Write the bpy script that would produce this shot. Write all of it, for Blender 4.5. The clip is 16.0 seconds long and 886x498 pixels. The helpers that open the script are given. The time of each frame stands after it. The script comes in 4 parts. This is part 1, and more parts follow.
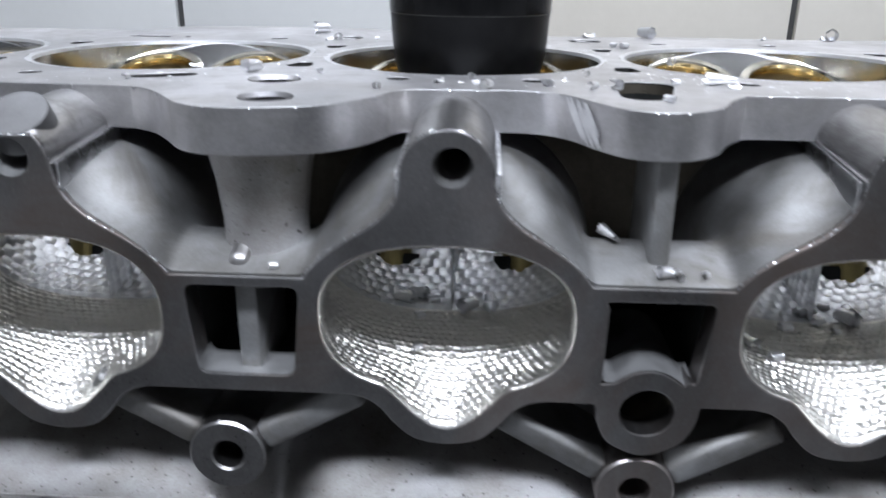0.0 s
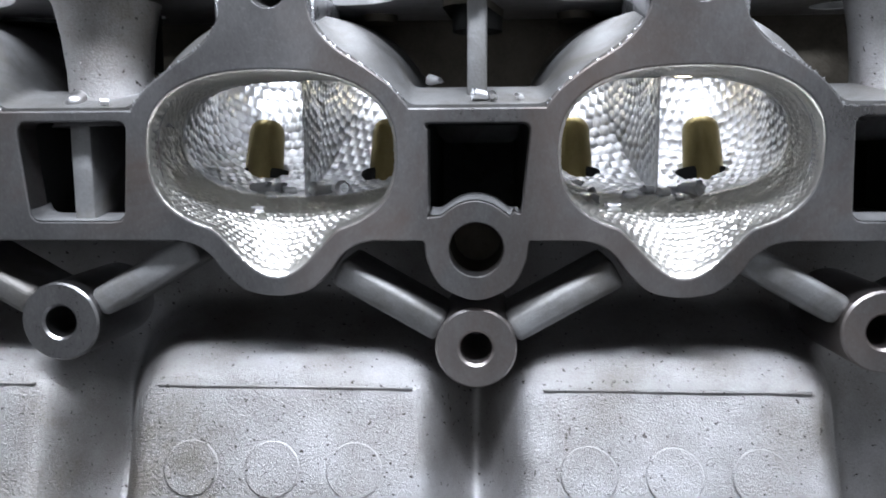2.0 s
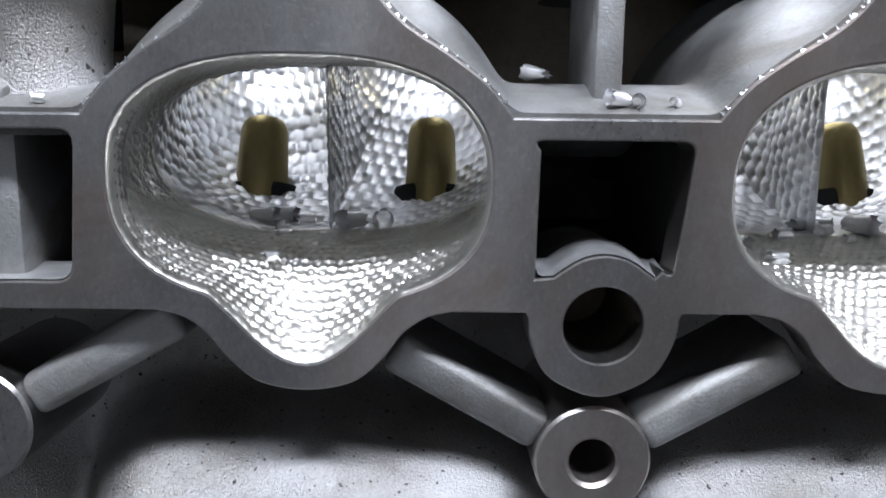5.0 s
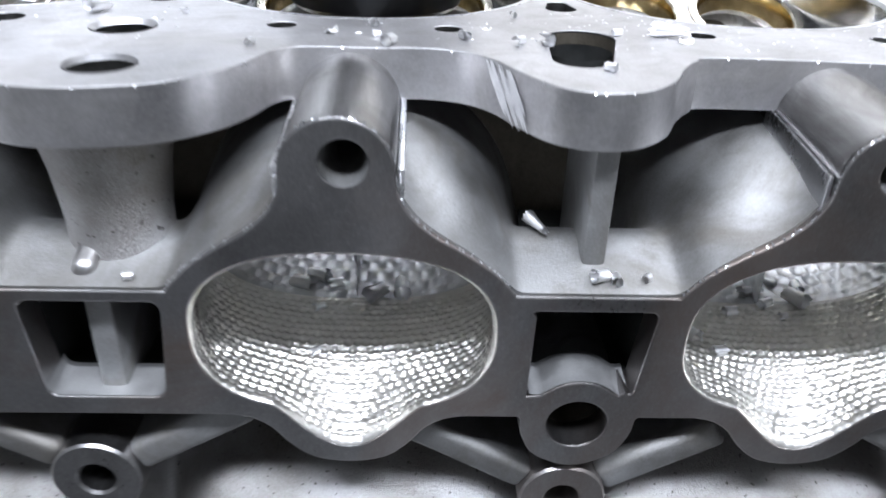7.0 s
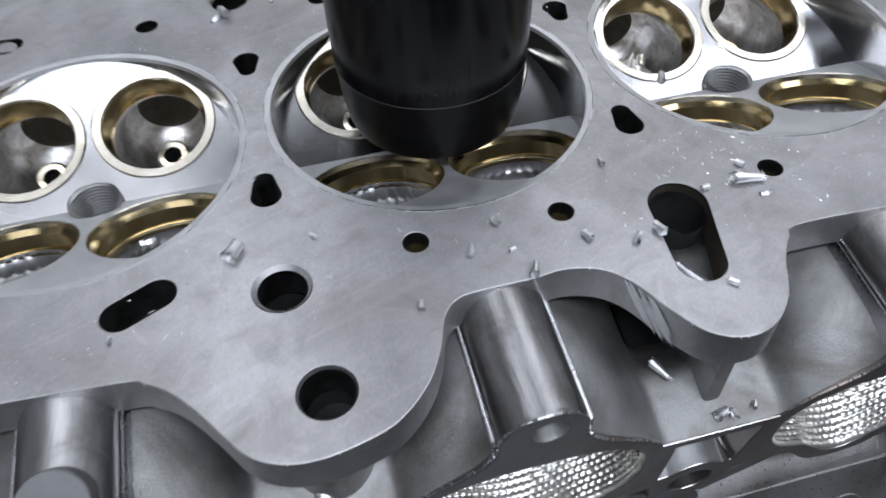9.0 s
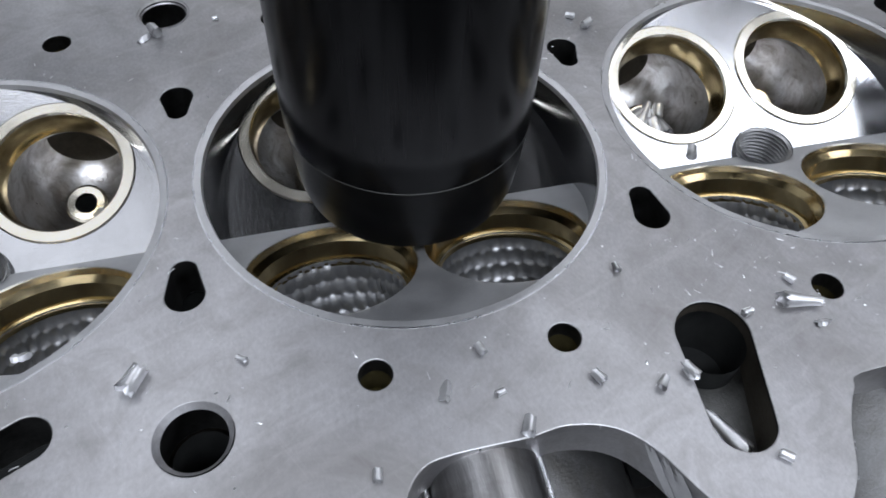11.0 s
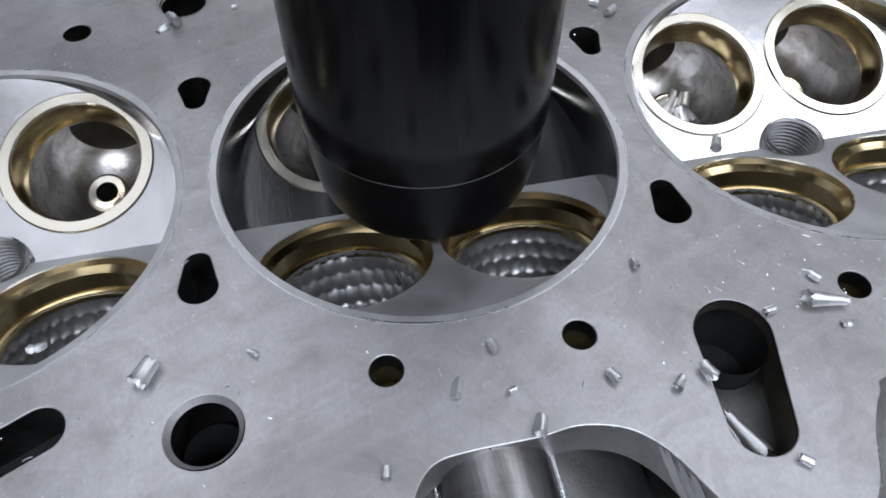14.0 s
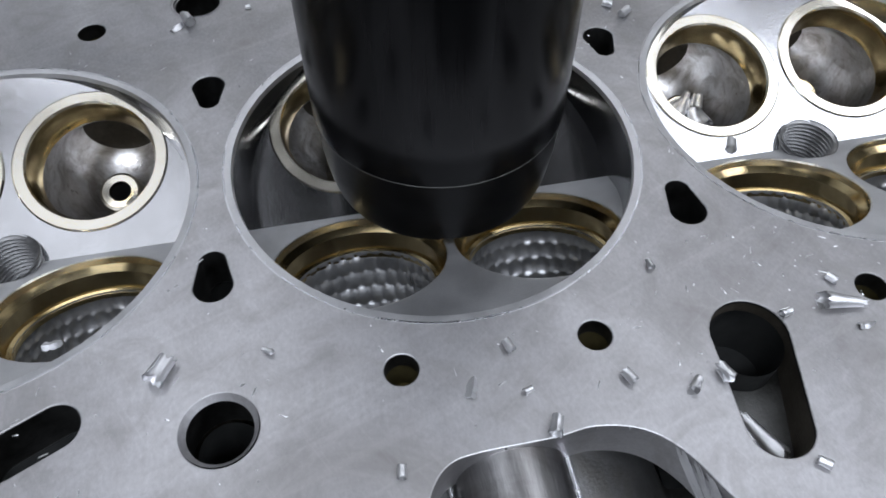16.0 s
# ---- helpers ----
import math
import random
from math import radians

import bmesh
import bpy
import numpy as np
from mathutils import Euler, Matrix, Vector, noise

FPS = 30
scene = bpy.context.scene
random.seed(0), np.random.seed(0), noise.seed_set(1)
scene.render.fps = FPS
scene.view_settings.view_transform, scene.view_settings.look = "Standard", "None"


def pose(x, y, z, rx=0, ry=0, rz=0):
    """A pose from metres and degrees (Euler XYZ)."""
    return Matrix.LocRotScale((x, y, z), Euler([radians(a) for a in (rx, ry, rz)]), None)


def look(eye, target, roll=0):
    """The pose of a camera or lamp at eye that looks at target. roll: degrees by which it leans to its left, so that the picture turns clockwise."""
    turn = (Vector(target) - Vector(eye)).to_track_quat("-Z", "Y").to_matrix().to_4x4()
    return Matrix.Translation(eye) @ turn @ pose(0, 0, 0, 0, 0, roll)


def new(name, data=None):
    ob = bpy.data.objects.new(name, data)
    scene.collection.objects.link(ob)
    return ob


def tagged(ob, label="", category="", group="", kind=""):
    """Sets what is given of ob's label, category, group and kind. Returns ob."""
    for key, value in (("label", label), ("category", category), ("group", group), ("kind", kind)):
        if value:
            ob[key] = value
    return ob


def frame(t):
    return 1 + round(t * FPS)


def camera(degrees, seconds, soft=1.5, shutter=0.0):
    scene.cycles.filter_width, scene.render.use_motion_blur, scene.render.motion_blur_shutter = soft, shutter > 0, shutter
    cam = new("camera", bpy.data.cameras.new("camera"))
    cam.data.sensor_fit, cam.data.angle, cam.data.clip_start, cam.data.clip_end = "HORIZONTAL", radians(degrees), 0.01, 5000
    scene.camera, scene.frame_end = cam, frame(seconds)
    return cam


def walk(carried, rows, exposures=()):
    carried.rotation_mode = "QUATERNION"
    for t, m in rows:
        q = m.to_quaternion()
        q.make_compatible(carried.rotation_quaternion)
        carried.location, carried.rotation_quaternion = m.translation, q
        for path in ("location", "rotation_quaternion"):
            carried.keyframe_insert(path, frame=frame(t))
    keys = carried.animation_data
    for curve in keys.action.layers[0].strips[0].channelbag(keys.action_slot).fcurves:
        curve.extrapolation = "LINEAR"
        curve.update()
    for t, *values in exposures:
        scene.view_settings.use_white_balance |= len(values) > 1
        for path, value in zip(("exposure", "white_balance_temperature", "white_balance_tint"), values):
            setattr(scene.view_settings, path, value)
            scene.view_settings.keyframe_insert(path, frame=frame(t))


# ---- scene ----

cam = camera(60.00, 16.0, soft=1.7, shutter=0.6)
# seconds, place in metres, turn in degrees
ROWS = [
    (0.0, 0.00833, -0.25743, 0.16784, 69.77, -0.55, 3.51),
    (0.5, 0.02796, -0.26625, 0.14506, 73.78, -0.13, 4.27),
    (1.0, 0.03689, -0.27273, 0.11924, 78.78, 0.14, 3.79),
    (1.5, 0.04564, -0.27577, 0.09924, 82.41, 0.42, 4.01),
    (2.0, 0.05074, -0.27589, 0.0928, 82.38, 0.33, 3.4),
    (2.5, 0.05201, -0.2738, 0.08887, 82.44, 0.16, 2.57),
    (3.0, 0.05283, -0.26237, 0.09039, 81.59, 0.16, 3.21),
    (3.5, 0.0426, -0.24409, 0.08938, 82.65, -0.05, 2.34),
    (4.0, 0.0282, -0.22176, 0.10075, 79.36, -0.6, 0.76),
    (4.2, 0.0236, -0.2166, 0.10116, 79.36, -0.6, -0.01),
    (6.3, 0.01994, -0.21607, 0.10588, 82.1, -0.68, -0.63),
    (6.5, 0.02028, -0.21956, 0.12415, 77.07, -0.92, -0.45),
    (7.0, 0.01363, -0.22047, 0.17753, 61.33, -1.78, -1.3),
    (7.5, 0.0045, -0.21429, 0.21147, 53.8, -0.64, -1.3),
    (8.0, -0.01829, -0.2041, 0.23449, 49.23, -0.43, -3.9),
    (8.5, -0.03560, -0.19180, 0.25420, 47.00, 1.95, -9.60),
    (9.0, -0.03518, -0.16874, 0.27392, 40.55, 1.59, -14.41),
    (9.5, -0.03045, -0.14326, 0.27061, 38.75, -1.57, -14.52),
    (9.7, -0.02978, -0.13726, 0.26694, 39.19, -2.2, -14.73),
    (12.0, -0.01903, -0.11897, 0.26028, 37.97, -0.91, -12.42),
    (12.5, -0.01875, -0.11862, 0.26043, 37.79, -0.67, -12.14),
    (13.0, -0.01929, -0.11845, 0.26079, 37.51, -0.5, -12.14),
    (13.5, -0.01949, -0.11878, 0.26036, 37.55, -0.32, -11.99),
    (14.0, -0.01958, -0.1186, 0.26046, 37.34, -0.11, -11.83),
    (14.5, -0.02025, -0.11888, 0.2599, 37.53, -0.11, -11.62),
    (15.0, -0.02014, -0.11861, 0.26018, 37.39, 0.11, -11.43),
    (15.5, -0.02089, -0.11905, 0.25962, 37.7, 0.01, -11.31),
    (16.0, -0.02161, -0.11865, 0.2598, 37.61, -0.01, -11.39),
]
walk(cam, [(t, pose(x, y, z, rx, ry, rz)) for t, x, y, z, rx, ry, rz in ROWS],
     [(0.0, 0.62), (0.5, 0.86), (1.0, 1.1), (1.6, 1.12), (2.2, 1.08), (3.0, 0.94), (3.5, 0.9), (4.2, 0.98), (6.3, 1.2), (6.9, 1.12), (7.5, 0.95), (8.2, 0.54), (9.0, -0.26), (9.7, -0.62), (12.0, -0.58), (16.0, -0.58)])

# ---- light ----
world = bpy.data.worlds.new("workshop_air")
scene.world = world
world.use_nodes = True
world.node_tree.nodes["Background"].inputs[0].default_value = (0.55, 0.6, 0.68, 1)
world.node_tree.nodes["Background"].inputs[1].default_value = 0.25
scene.view_settings.exposure = 0.0


def area_lamp(name, eye, target, sx, sy, watts, colour):
    data = bpy.data.lights.new(name, "AREA")
    data.shape, data.size, data.size_y, data.energy, data.color = "RECTANGLE", sx, sy, watts, colour
    ob = new(name, data)
    ob.matrix_world = look(eye, target)
    return ob


area_lamp("tube_light_front", (0.05, -0.62, 1.13), (0.05, -0.12, 0.1), 1.3, 0.15, 18.5, (0.852, 0.912, 1.035))
area_lamp("ceiling_light_west", (-0.55, -0.08, 1.19), (-0.55, -0.08, 0.0), 0.7, 0.4, 1.5, (0.87, 0.912, 1.015))
area_lamp("ceiling_light_east", (0.84, -0.08, 1.19), (0.84, -0.08, 0.0), 0.66, 0.4, 4.2, (0.87, 0.912, 1.015))
area_lamp("ceiling_light_back", (0.1, 0.47, 1.19), (0.1, 0.47, 0.0), 1.2, 0.55, 7.0, (0.87, 0.912, 1.015))

# ---- sizes ----
D = 0.14              # height of the deck face
P = 0.096             # distance between cylinders
CYL = (-2 * P, -P, 0.0, P)
PORTS = (-P, 0.0, P)
BORE = 0.0435
TILT = radians(22)
SLOPE = math.tan(TILT)
RIDGE = 0.0185        # depth of the chamber's ridge under the deck
FY, FK = -0.0996, -0.063   # the intake face: y = FY + FK (z - 0.1)


def face_y(z):
    return FY + FK * (z - 0.1)


# ---- materials ----
def nodes_of(name):
    m = bpy.data.materials.new(name)
    m.use_nodes = True
    t = m.node_tree
    return m, t, t.nodes["Principled BSDF"]


def link(t, a, ao, b, bi):
    t.links.new(a.outputs[ao], b.inputs[bi])


def noise_node(t, co, scale, detail=4.0, rough=0.6):
    n = t.nodes.new("ShaderNodeTexNoise")
    n.inputs["Scale"].default_value, n.inputs["Detail"].default_value, n.inputs["Roughness"].default_value = scale, detail, rough
    t.links.new(co, n.inputs["Vector"])
    return n


def ramp(t, fac, stops):
    r = t.nodes.new("ShaderNodeValToRGB")
    while len(r.color_ramp.elements) < len(stops):
        r.color_ramp.elements.new(0.5)
    for e, (p, c) in zip(r.color_ramp.elements, stops):
        e.position, e.color = p, (*c, 1) if len(c) == 3 else c
    t.links.new(fac, r.inputs[0])
    return r


def surface(name, dark, light, rough=(0.3, 0.5), metal=1.0, coarse=60, fine=900, bump=0.2, grain=0.0003, stretch=(1, 1, 1), spots=None):
    """A metal or painted surface with stains at a coarse scale and grain at a fine one."""
    m, t, b = nodes_of(name)
    geo = t.nodes.new("ShaderNodeNewGeometry")
    mp = t.nodes.new("ShaderNodeMapping")
    mp.inputs["Scale"].default_value = stretch
    link(t, geo, "Position", mp, "Vector")
    co = mp.outputs["Vector"]
    a = noise_node(t, co, coarse, 5)
    f = noise_node(t, co, fine, 3, 0.7)
    mix = t.nodes.new("ShaderNodeMath")
    mix.operation = "MULTIPLY_ADD"
    link(t, f, "Fac", mix, 0)
    mix.inputs[1].default_value = 0.35
    link(t, a, "Fac", mix, 2)
    col = ramp(t, mix.outputs[0], ((0.42, dark), (0.92, light)))
    out = col.outputs["Color"]
    if spots:
        sn = noise_node(t, co, spots[0], 2, 0.5)
        sr = ramp(t, sn.outputs["Fac"], ((spots[1], (0, 0, 0)), (spots[1] + 0.04, (1, 1, 1))))
        mm = t.nodes.new("ShaderNodeMix")
        mm.data_type = "RGBA"
        t.links.new(sr.outputs["Color"], mm.inputs[0])
        t.links.new(out, mm.inputs[6])
        mm.inputs[7].default_value = (*spots[2], 1)
        out = mm.outputs[2]
    t.links.new(out, b.inputs["Base Color"])
    rr = t.nodes.new("ShaderNodeMapRange")
    link(t, mix, 0, rr, 0)
    rr.inputs[1].default_value, rr.inputs[2].default_value = 0.4, 0.95
    rr.inputs[3].default_value, rr.inputs[4].default_value = rough
    link(t, rr, 0, b, "Roughness")
    b.inputs["Metallic"].default_value = metal
    if bump:
        bp = t.nodes.new("ShaderNodeBump")
        bp.inputs["Strength"].default_value, bp.inputs["Distance"].default_value = bump, grain
        link(t, f, "Fac", bp, "Height")
        link(t, bp, "Normal", b, "Normal")
    return m


deck_mat = surface("milled_aluminium_deck", (0.335, 0.332, 0.338), (0.695, 0.688, 0.70), (0.38, 0.55), 1.0, 26, 1400, 0.12, 0.0002, (1, 0.6, 1))
def scratched(m, angle, scale, amount):
    """Adds faint hairline scratches to a surface's roughness and colour."""
    t = m.node_tree
    b = t.nodes["Principled BSDF"]
    geo = t.nodes.new("ShaderNodeNewGeometry")
    mp = t.nodes.new("ShaderNodeMapping")
    mp.vector_type = "TEXTURE"
    mp.inputs["Rotation"].default_value = angle
    mp.inputs["Scale"].default_value = (1 / scale, 1 / (scale * 0.025), 1 / scale)
    link(t, geo, "Position", mp, "Vector")
    n = noise_node(t, mp.outputs["Vector"], 1.0, 2, 0.5)
    r = ramp(t, n.outputs["Fac"], ((0.60, (0, 0, 0)), (0.68, (1, 1, 1))))
    src = b.inputs["Base Color"].links[0].from_socket
    mm = t.nodes.new("ShaderNodeMix")
    mm.data_type = "RGBA"
    mm.blend_type = "ADD"
    sc = t.nodes.new("ShaderNodeMath")
    sc.operation = "MULTIPLY"
    link(t, r, "Color", sc, 0)
    sc.inputs[1].default_value = amount
    link(t, sc, 0, mm, 0)
    t.links.new(src, mm.inputs[6])
    mm.inputs[7].default_value = (1, 1, 1, 1)
    t.links.new(mm.outputs[2], b.inputs["Base Color"])


def smudged(m, scale, colour, amount):
    """Lays soft dirty smears over a surface and dulls it where they lie."""
    t = m.node_tree
    b = t.nodes["Principled BSDF"]
    geo = t.nodes.new("ShaderNodeNewGeometry")
    n = noise_node(t, geo.outputs["Position"], scale, 6, 0.62)
    n.inputs["Distortion"].default_value = 1.4
    r = ramp(t, n.outputs["Fac"], ((0.46, (0, 0, 0)), (0.68, (1, 1, 1))))
    sc = t.nodes.new("ShaderNodeMath")
    sc.operation = "MULTIPLY"
    link(t, r, "Color", sc, 0)
    sc.inputs[1].default_value = amount
    mm = t.nodes.new("ShaderNodeMix")
    mm.data_type = "RGBA"
    link(t, sc, 0, mm, 0)
    t.links.new(b.inputs["Base Color"].links[0].from_socket, mm.inputs[6])
    mm.inputs[7].default_value = (*colour, 1)
    t.links.new(mm.outputs[2], b.inputs["Base Color"])
    ro = t.nodes.new("ShaderNodeMath")
    ro.operation = "MULTIPLY_ADD"
    link(t, sc, 0, ro, 0)
    ro.inputs[1].default_value = 0.14
    t.links.new(b.inputs["Roughness"].links[0].from_socket, ro.inputs[2])
    link(t, ro, 0, b, "Roughness")


smudged(deck_mat, 17, (0.34, 0.325, 0.31), 0.5)
smudged(deck_mat, 75, (0.33, 0.315, 0.30), 0.4)
scratched(deck_mat, (0, 0, 0.5), 1500, 0.022)
scratched(deck_mat, (0, 0, -0.9), 900, 0.02)
scratched(deck_mat, (0, 0, 1.15), 300, 0.025)
scratched(deck_mat, (0, 0, 1.9), 420, 0.03)
flange_mat = surface("milled_aluminium_flange", (0.25, 0.243, 0.24), (0.56, 0.56, 0.57), (0.22, 0.46), 1.0, 28, 1500, 0.15, 0.0002, (1, 1, 0.5))
scratched(flange_mat, (0.3, 0.9, 0.4), 1200, 0.05)
smudged(flange_mat, 16, (0.31, 0.245, 0.21), 0.75)
cast_mat = surface("cast_aluminium", (0.2, 0.195, 0.185), (0.43, 0.435, 0.44), (0.52, 0.68), 1.0, 48, 1900, 0.35, 0.0004)
smudged(cast_mat, 38, (0.17, 0.15, 0.125), 0.55)
# Stretched streaks in the colour stand in for the bosses' glossy highlights.
boss_mat = surface("sheen_streaked_boss", (0.26, 0.25, 0.24), (0.6, 0.6, 0.61), (0.27, 0.42), 1.0, 70, 1500, 0.25, 0.0003, (1, 0.12, 1))
smudged(boss_mat, 60, (0.14, 0.125, 0.11), 0.5)
# Paler copy of the casting: the light on the window sills is coloured in.
sill_mat = surface("lit_cast_sill", (0.46, 0.46, 0.46), (0.66, 0.665, 0.67), (0.45, 0.6), 1.0, 80, 1900, 0.3, 0.0003)
pad_mat = surface("dull_ground_pad", (0.15, 0.15, 0.15), (0.26, 0.26, 0.265), (0.6, 0.75), 1.0, 90, 1900, 0.2, 0.0003)
rough_cast_mat = surface("rough_cast_aluminium", (0.155, 0.136, 0.11), (0.60, 0.605, 0.62), (0.36, 0.54), 1.0, 24, 2300, 0.85, 0.0004, spots=(800, 0.67, (0.07, 0.065, 0.06)))
smudged(rough_cast_mat, 26, (0.28, 0.235, 0.19), 0.22)
scrape_mat = surface("torn_bright_metal", (0.82, 0.82, 0.83), (0.95, 0.95, 0.96), (0.55, 0.75), 1.0, 300, 1900, 0.3, 0.0003)
rim_mat = surface("machined_rim", (0.56, 0.56, 0.57), (0.76, 0.76, 0.77), (0.42, 0.58), 1.0, 120, 1900, 0.2, 0.0002)
worn_edge_mat = surface("worn_deck_edge", (0.4, 0.4, 0.4), (0.66, 0.66, 0.67), (0.32, 0.5), 1.0, 300, 1900, 0.4, 0.0003)
edge_mat = surface("bright_cut_edge", (0.6, 0.61, 0.63), (0.85, 0.85, 0.87), (0.2, 0.36), 1.0, 80, 1500, 0.3, 0.0003)
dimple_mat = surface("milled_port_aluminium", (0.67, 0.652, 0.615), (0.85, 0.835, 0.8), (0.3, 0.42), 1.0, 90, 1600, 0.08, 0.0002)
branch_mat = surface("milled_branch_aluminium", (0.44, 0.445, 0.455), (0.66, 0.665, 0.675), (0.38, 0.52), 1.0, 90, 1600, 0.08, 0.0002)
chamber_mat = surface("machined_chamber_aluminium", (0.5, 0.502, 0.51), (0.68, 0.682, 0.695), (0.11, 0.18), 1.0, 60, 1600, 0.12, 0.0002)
# Darker copy of the chamber metal: the tool's shade on the middle chamber.
shaded_chamber_mat = surface("shaded_chamber_aluminium", (0.26, 0.262, 0.268), (0.38, 0.382, 0.388), (0.11, 0.18), 1.0, 60, 1600, 0.15, 0.0002)
dusty_mat = surface("swarf_dusted_aluminium", (0.52, 0.525, 0.535), (0.74, 0.745, 0.755), (0.48, 0.66), 1.0, 60, 2600, 0.5, 0.0003)
bowl_mat = surface("smooth_port_aluminium", (0.42, 0.39, 0.36), (0.86, 0.87, 0.88), (0.24, 0.42), 1.0, 95, 900, 0.2, 0.0003)
smudged(bowl_mat, 130, (0.2, 0.165, 0.13), 0.65)
# Casting darkened and browned to stand for the shade in its recesses.
dark_cast_mat = surface("shade_dark_casting", (0.062, 0.053, 0.041), (0.165, 0.148, 0.12), (0.5, 0.7), 0.8, 70, 900, 0.4, 0.0004)
stained_mat = surface("brown_stained_metal", (0.10, 0.085, 0.04), (0.2, 0.17, 0.08), (0.4, 0.6), 0.8, 120, 900, 0.2, 0.0002)
thread_mat = surface("cut_thread", (0.27, 0.27, 0.27), (0.42, 0.42, 0.42), (0.3, 0.45), 1.0, 90, 900, 0.1, 0.0002)
# Near black stands in for the shade deep inside holes and hollows.
void_mat = surface("black_recess_shade", (0.008, 0.009, 0.009), (0.03, 0.031, 0.03), (0.5, 0.75), 0.3, 120, 900, 0.3, 0.0003)
# Dark metal with hole shade in its colour; also the tool's seam ring.
hole_mat = surface("hole_wall_shade", (0.05, 0.05, 0.047), (0.14, 0.14, 0.135), (0.35, 0.6), 1.0, 150, 1500, 0.3, 0.0003)
seat_mat = surface("bronze_valve_seat", (0.54, 0.41, 0.2), (0.82, 0.68, 0.4), (0.13, 0.22), 1.0, 80, 900, 0.05, 0.0001)
seat_rim_mat = surface("bright_seat_rim", (0.8, 0.75, 0.63), (0.92, 0.88, 0.78), (0.14, 0.24), 1.0, 80, 900, 0.05, 0.0001)
guide_mat = surface("dull_bronze_guide", (0.3, 0.24, 0.1), (0.46, 0.38, 0.18), (0.32, 0.48), 0.85, 120, 900, 0.2, 0.0002, (1, 1, 0.2))
tool_mat = surface("black_oxide_steel", (0.003, 0.003, 0.0033), (0.007, 0.007, 0.0074), (0.17, 0.25), 0.0, 300, 900, 0.02, 0.0001, (1, 1, 0.002))
nose_mat = surface("dull_black_steel", (0.003, 0.003, 0.0033), (0.008, 0.008, 0.0084), (0.3, 0.4), 0.0, 200, 900, 0.05, 0.0001)
for m in (tool_mat, nose_mat):
    m.node_tree.nodes["Principled BSDF"].inputs["IOR"].default_value = 1.22
chip_mat = surface("fresh_cut_chip", (0.8, 0.805, 0.82), (0.95, 0.95, 0.96), (0.34, 0.5), 1.0, 300, 2500, 0.3, 0.0002)
wall_mat = surface("painted_panel", (0.76, 0.72, 0.64), (0.84, 0.8, 0.72), (0.4, 0.55), 0.0, 3, 60, 0.05, 0.001)
white_mat = surface("white_painted_panel", (0.82, 0.83, 0.82), (0.88, 0.89, 0.88), (0.4, 0.55), 0.0, 3, 60, 0.05, 0.001)
dim_mat = surface("dark_grey_paint", (0.18, 0.18, 0.18), (0.25, 0.25, 0.25), (0.5, 0.6), 0.0, 3, 60, 0.05, 0.001)
side_mat = surface("grey_paint", (0.28, 0.28, 0.27), (0.36, 0.36, 0.35), (0.5, 0.6), 0.0, 3, 60, 0.05, 0.001)
seam_mat = surface("panel_seam", (0.05, 0.05, 0.05), (0.09, 0.09, 0.09), (0.6, 0.7), 0.0, 10, 90, 0.05, 0.001)
table_mat = surface("machine_bed_steel", (0.05, 0.05, 0.05), (0.10, 0.10, 0.10), (0.4, 0.6), 0.9, 20, 500, 0.2, 0.0004)


# ---- helpers for building ----
def smooth(me, on=True, angle=None):
    me.polygons.foreach_set("use_smooth", [on] * len(me.polygons))
    if angle:
        me.set_sharp_from_angle(angle=radians(angle))
    return me


def finish(name, me, material, parent=None, label="", m=None, second=None):
    me.materials.clear()
    me.materials.append(material)
    if second:
        me.materials.append(second)
    ob = new(name, me)
    ob.parent = parent
    if m is not None:
        ob.matrix_basis = m
    if label:
        ob["label"] = label
    return ob


def part(name, bm, material, parent, label="", m=None, angle=35):
    me = bpy.data.meshes.new(name)
    bm.to_mesh(me)
    bm.free()
    return finish(name, smooth(me, True, angle), material, parent, label, m)


def thing(name, label, category, place=(0, 0, 0), group="", kind=""):
    ob = new(name)
    ob.empty_display_size = 0.01
    ob.location = place
    return tagged(ob, label, category, group, kind)


def mesh_of(verts, faces, name="mesh"):
    me = bpy.data.meshes.new(name)
    me.from_pydata([tuple(v) for v in verts], [], faces)
    me.update()
    return me


def grid_mesh(v, closed_u=False, closed_v=False, name="grid"):
    """A mesh from an array of points (rows, columns, 3)."""
    n, k = v.shape[:2]
    me = bpy.data.meshes.new(name)
    a, b = np.meshgrid(np.arange(n - (not closed_u)), np.arange(k - (not closed_v)), indexing="ij")
    a2, b2 = (a + 1) % n, (b + 1) % k
    quads = np.stack([a * k + b, a * k + b2, a2 * k + b2, a2 * k + b], -1).reshape(-1, 4)
    me.vertices.add(n * k)
    me.vertices.foreach_set("co", v.reshape(-1).astype(np.float32))
    me.loops.add(quads.size)
    me.loops.foreach_set("vertex_index", quads.reshape(-1).astype(np.int32))
    me.polygons.add(len(quads))
    me.polygons.foreach_set("loop_start", np.arange(0, quads.size, 4, dtype=np.int32))
    me.update(calc_edges=True)
    me.validate()
    return smooth(me)


def circle(cx, cy, rx, ry=None, n=40):
    ry = ry or rx
    return [(cx + rx * math.cos(2 * math.pi * i / n), cy + ry * math.sin(2 * math.pi * i / n)) for i in range(n)]


def capsule(a, ra, b, rb, n=16):
    """Outline round two circles."""
    d = math.atan2(b[1] - a[1], b[0] - a[0])
    out = [(a[0] + ra * math.cos(d + math.pi / 2 + math.pi * i / n), a[1] + ra * math.sin(d + math.pi / 2 + math.pi * i / n)) for i in range(n + 1)]
    out += [(b[0] + rb * math.cos(d - math.pi / 2 + math.pi * i / n), b[1] + rb * math.sin(d - math.pi / 2 + math.pi * i / n)) for i in range(n + 1)]
    return out


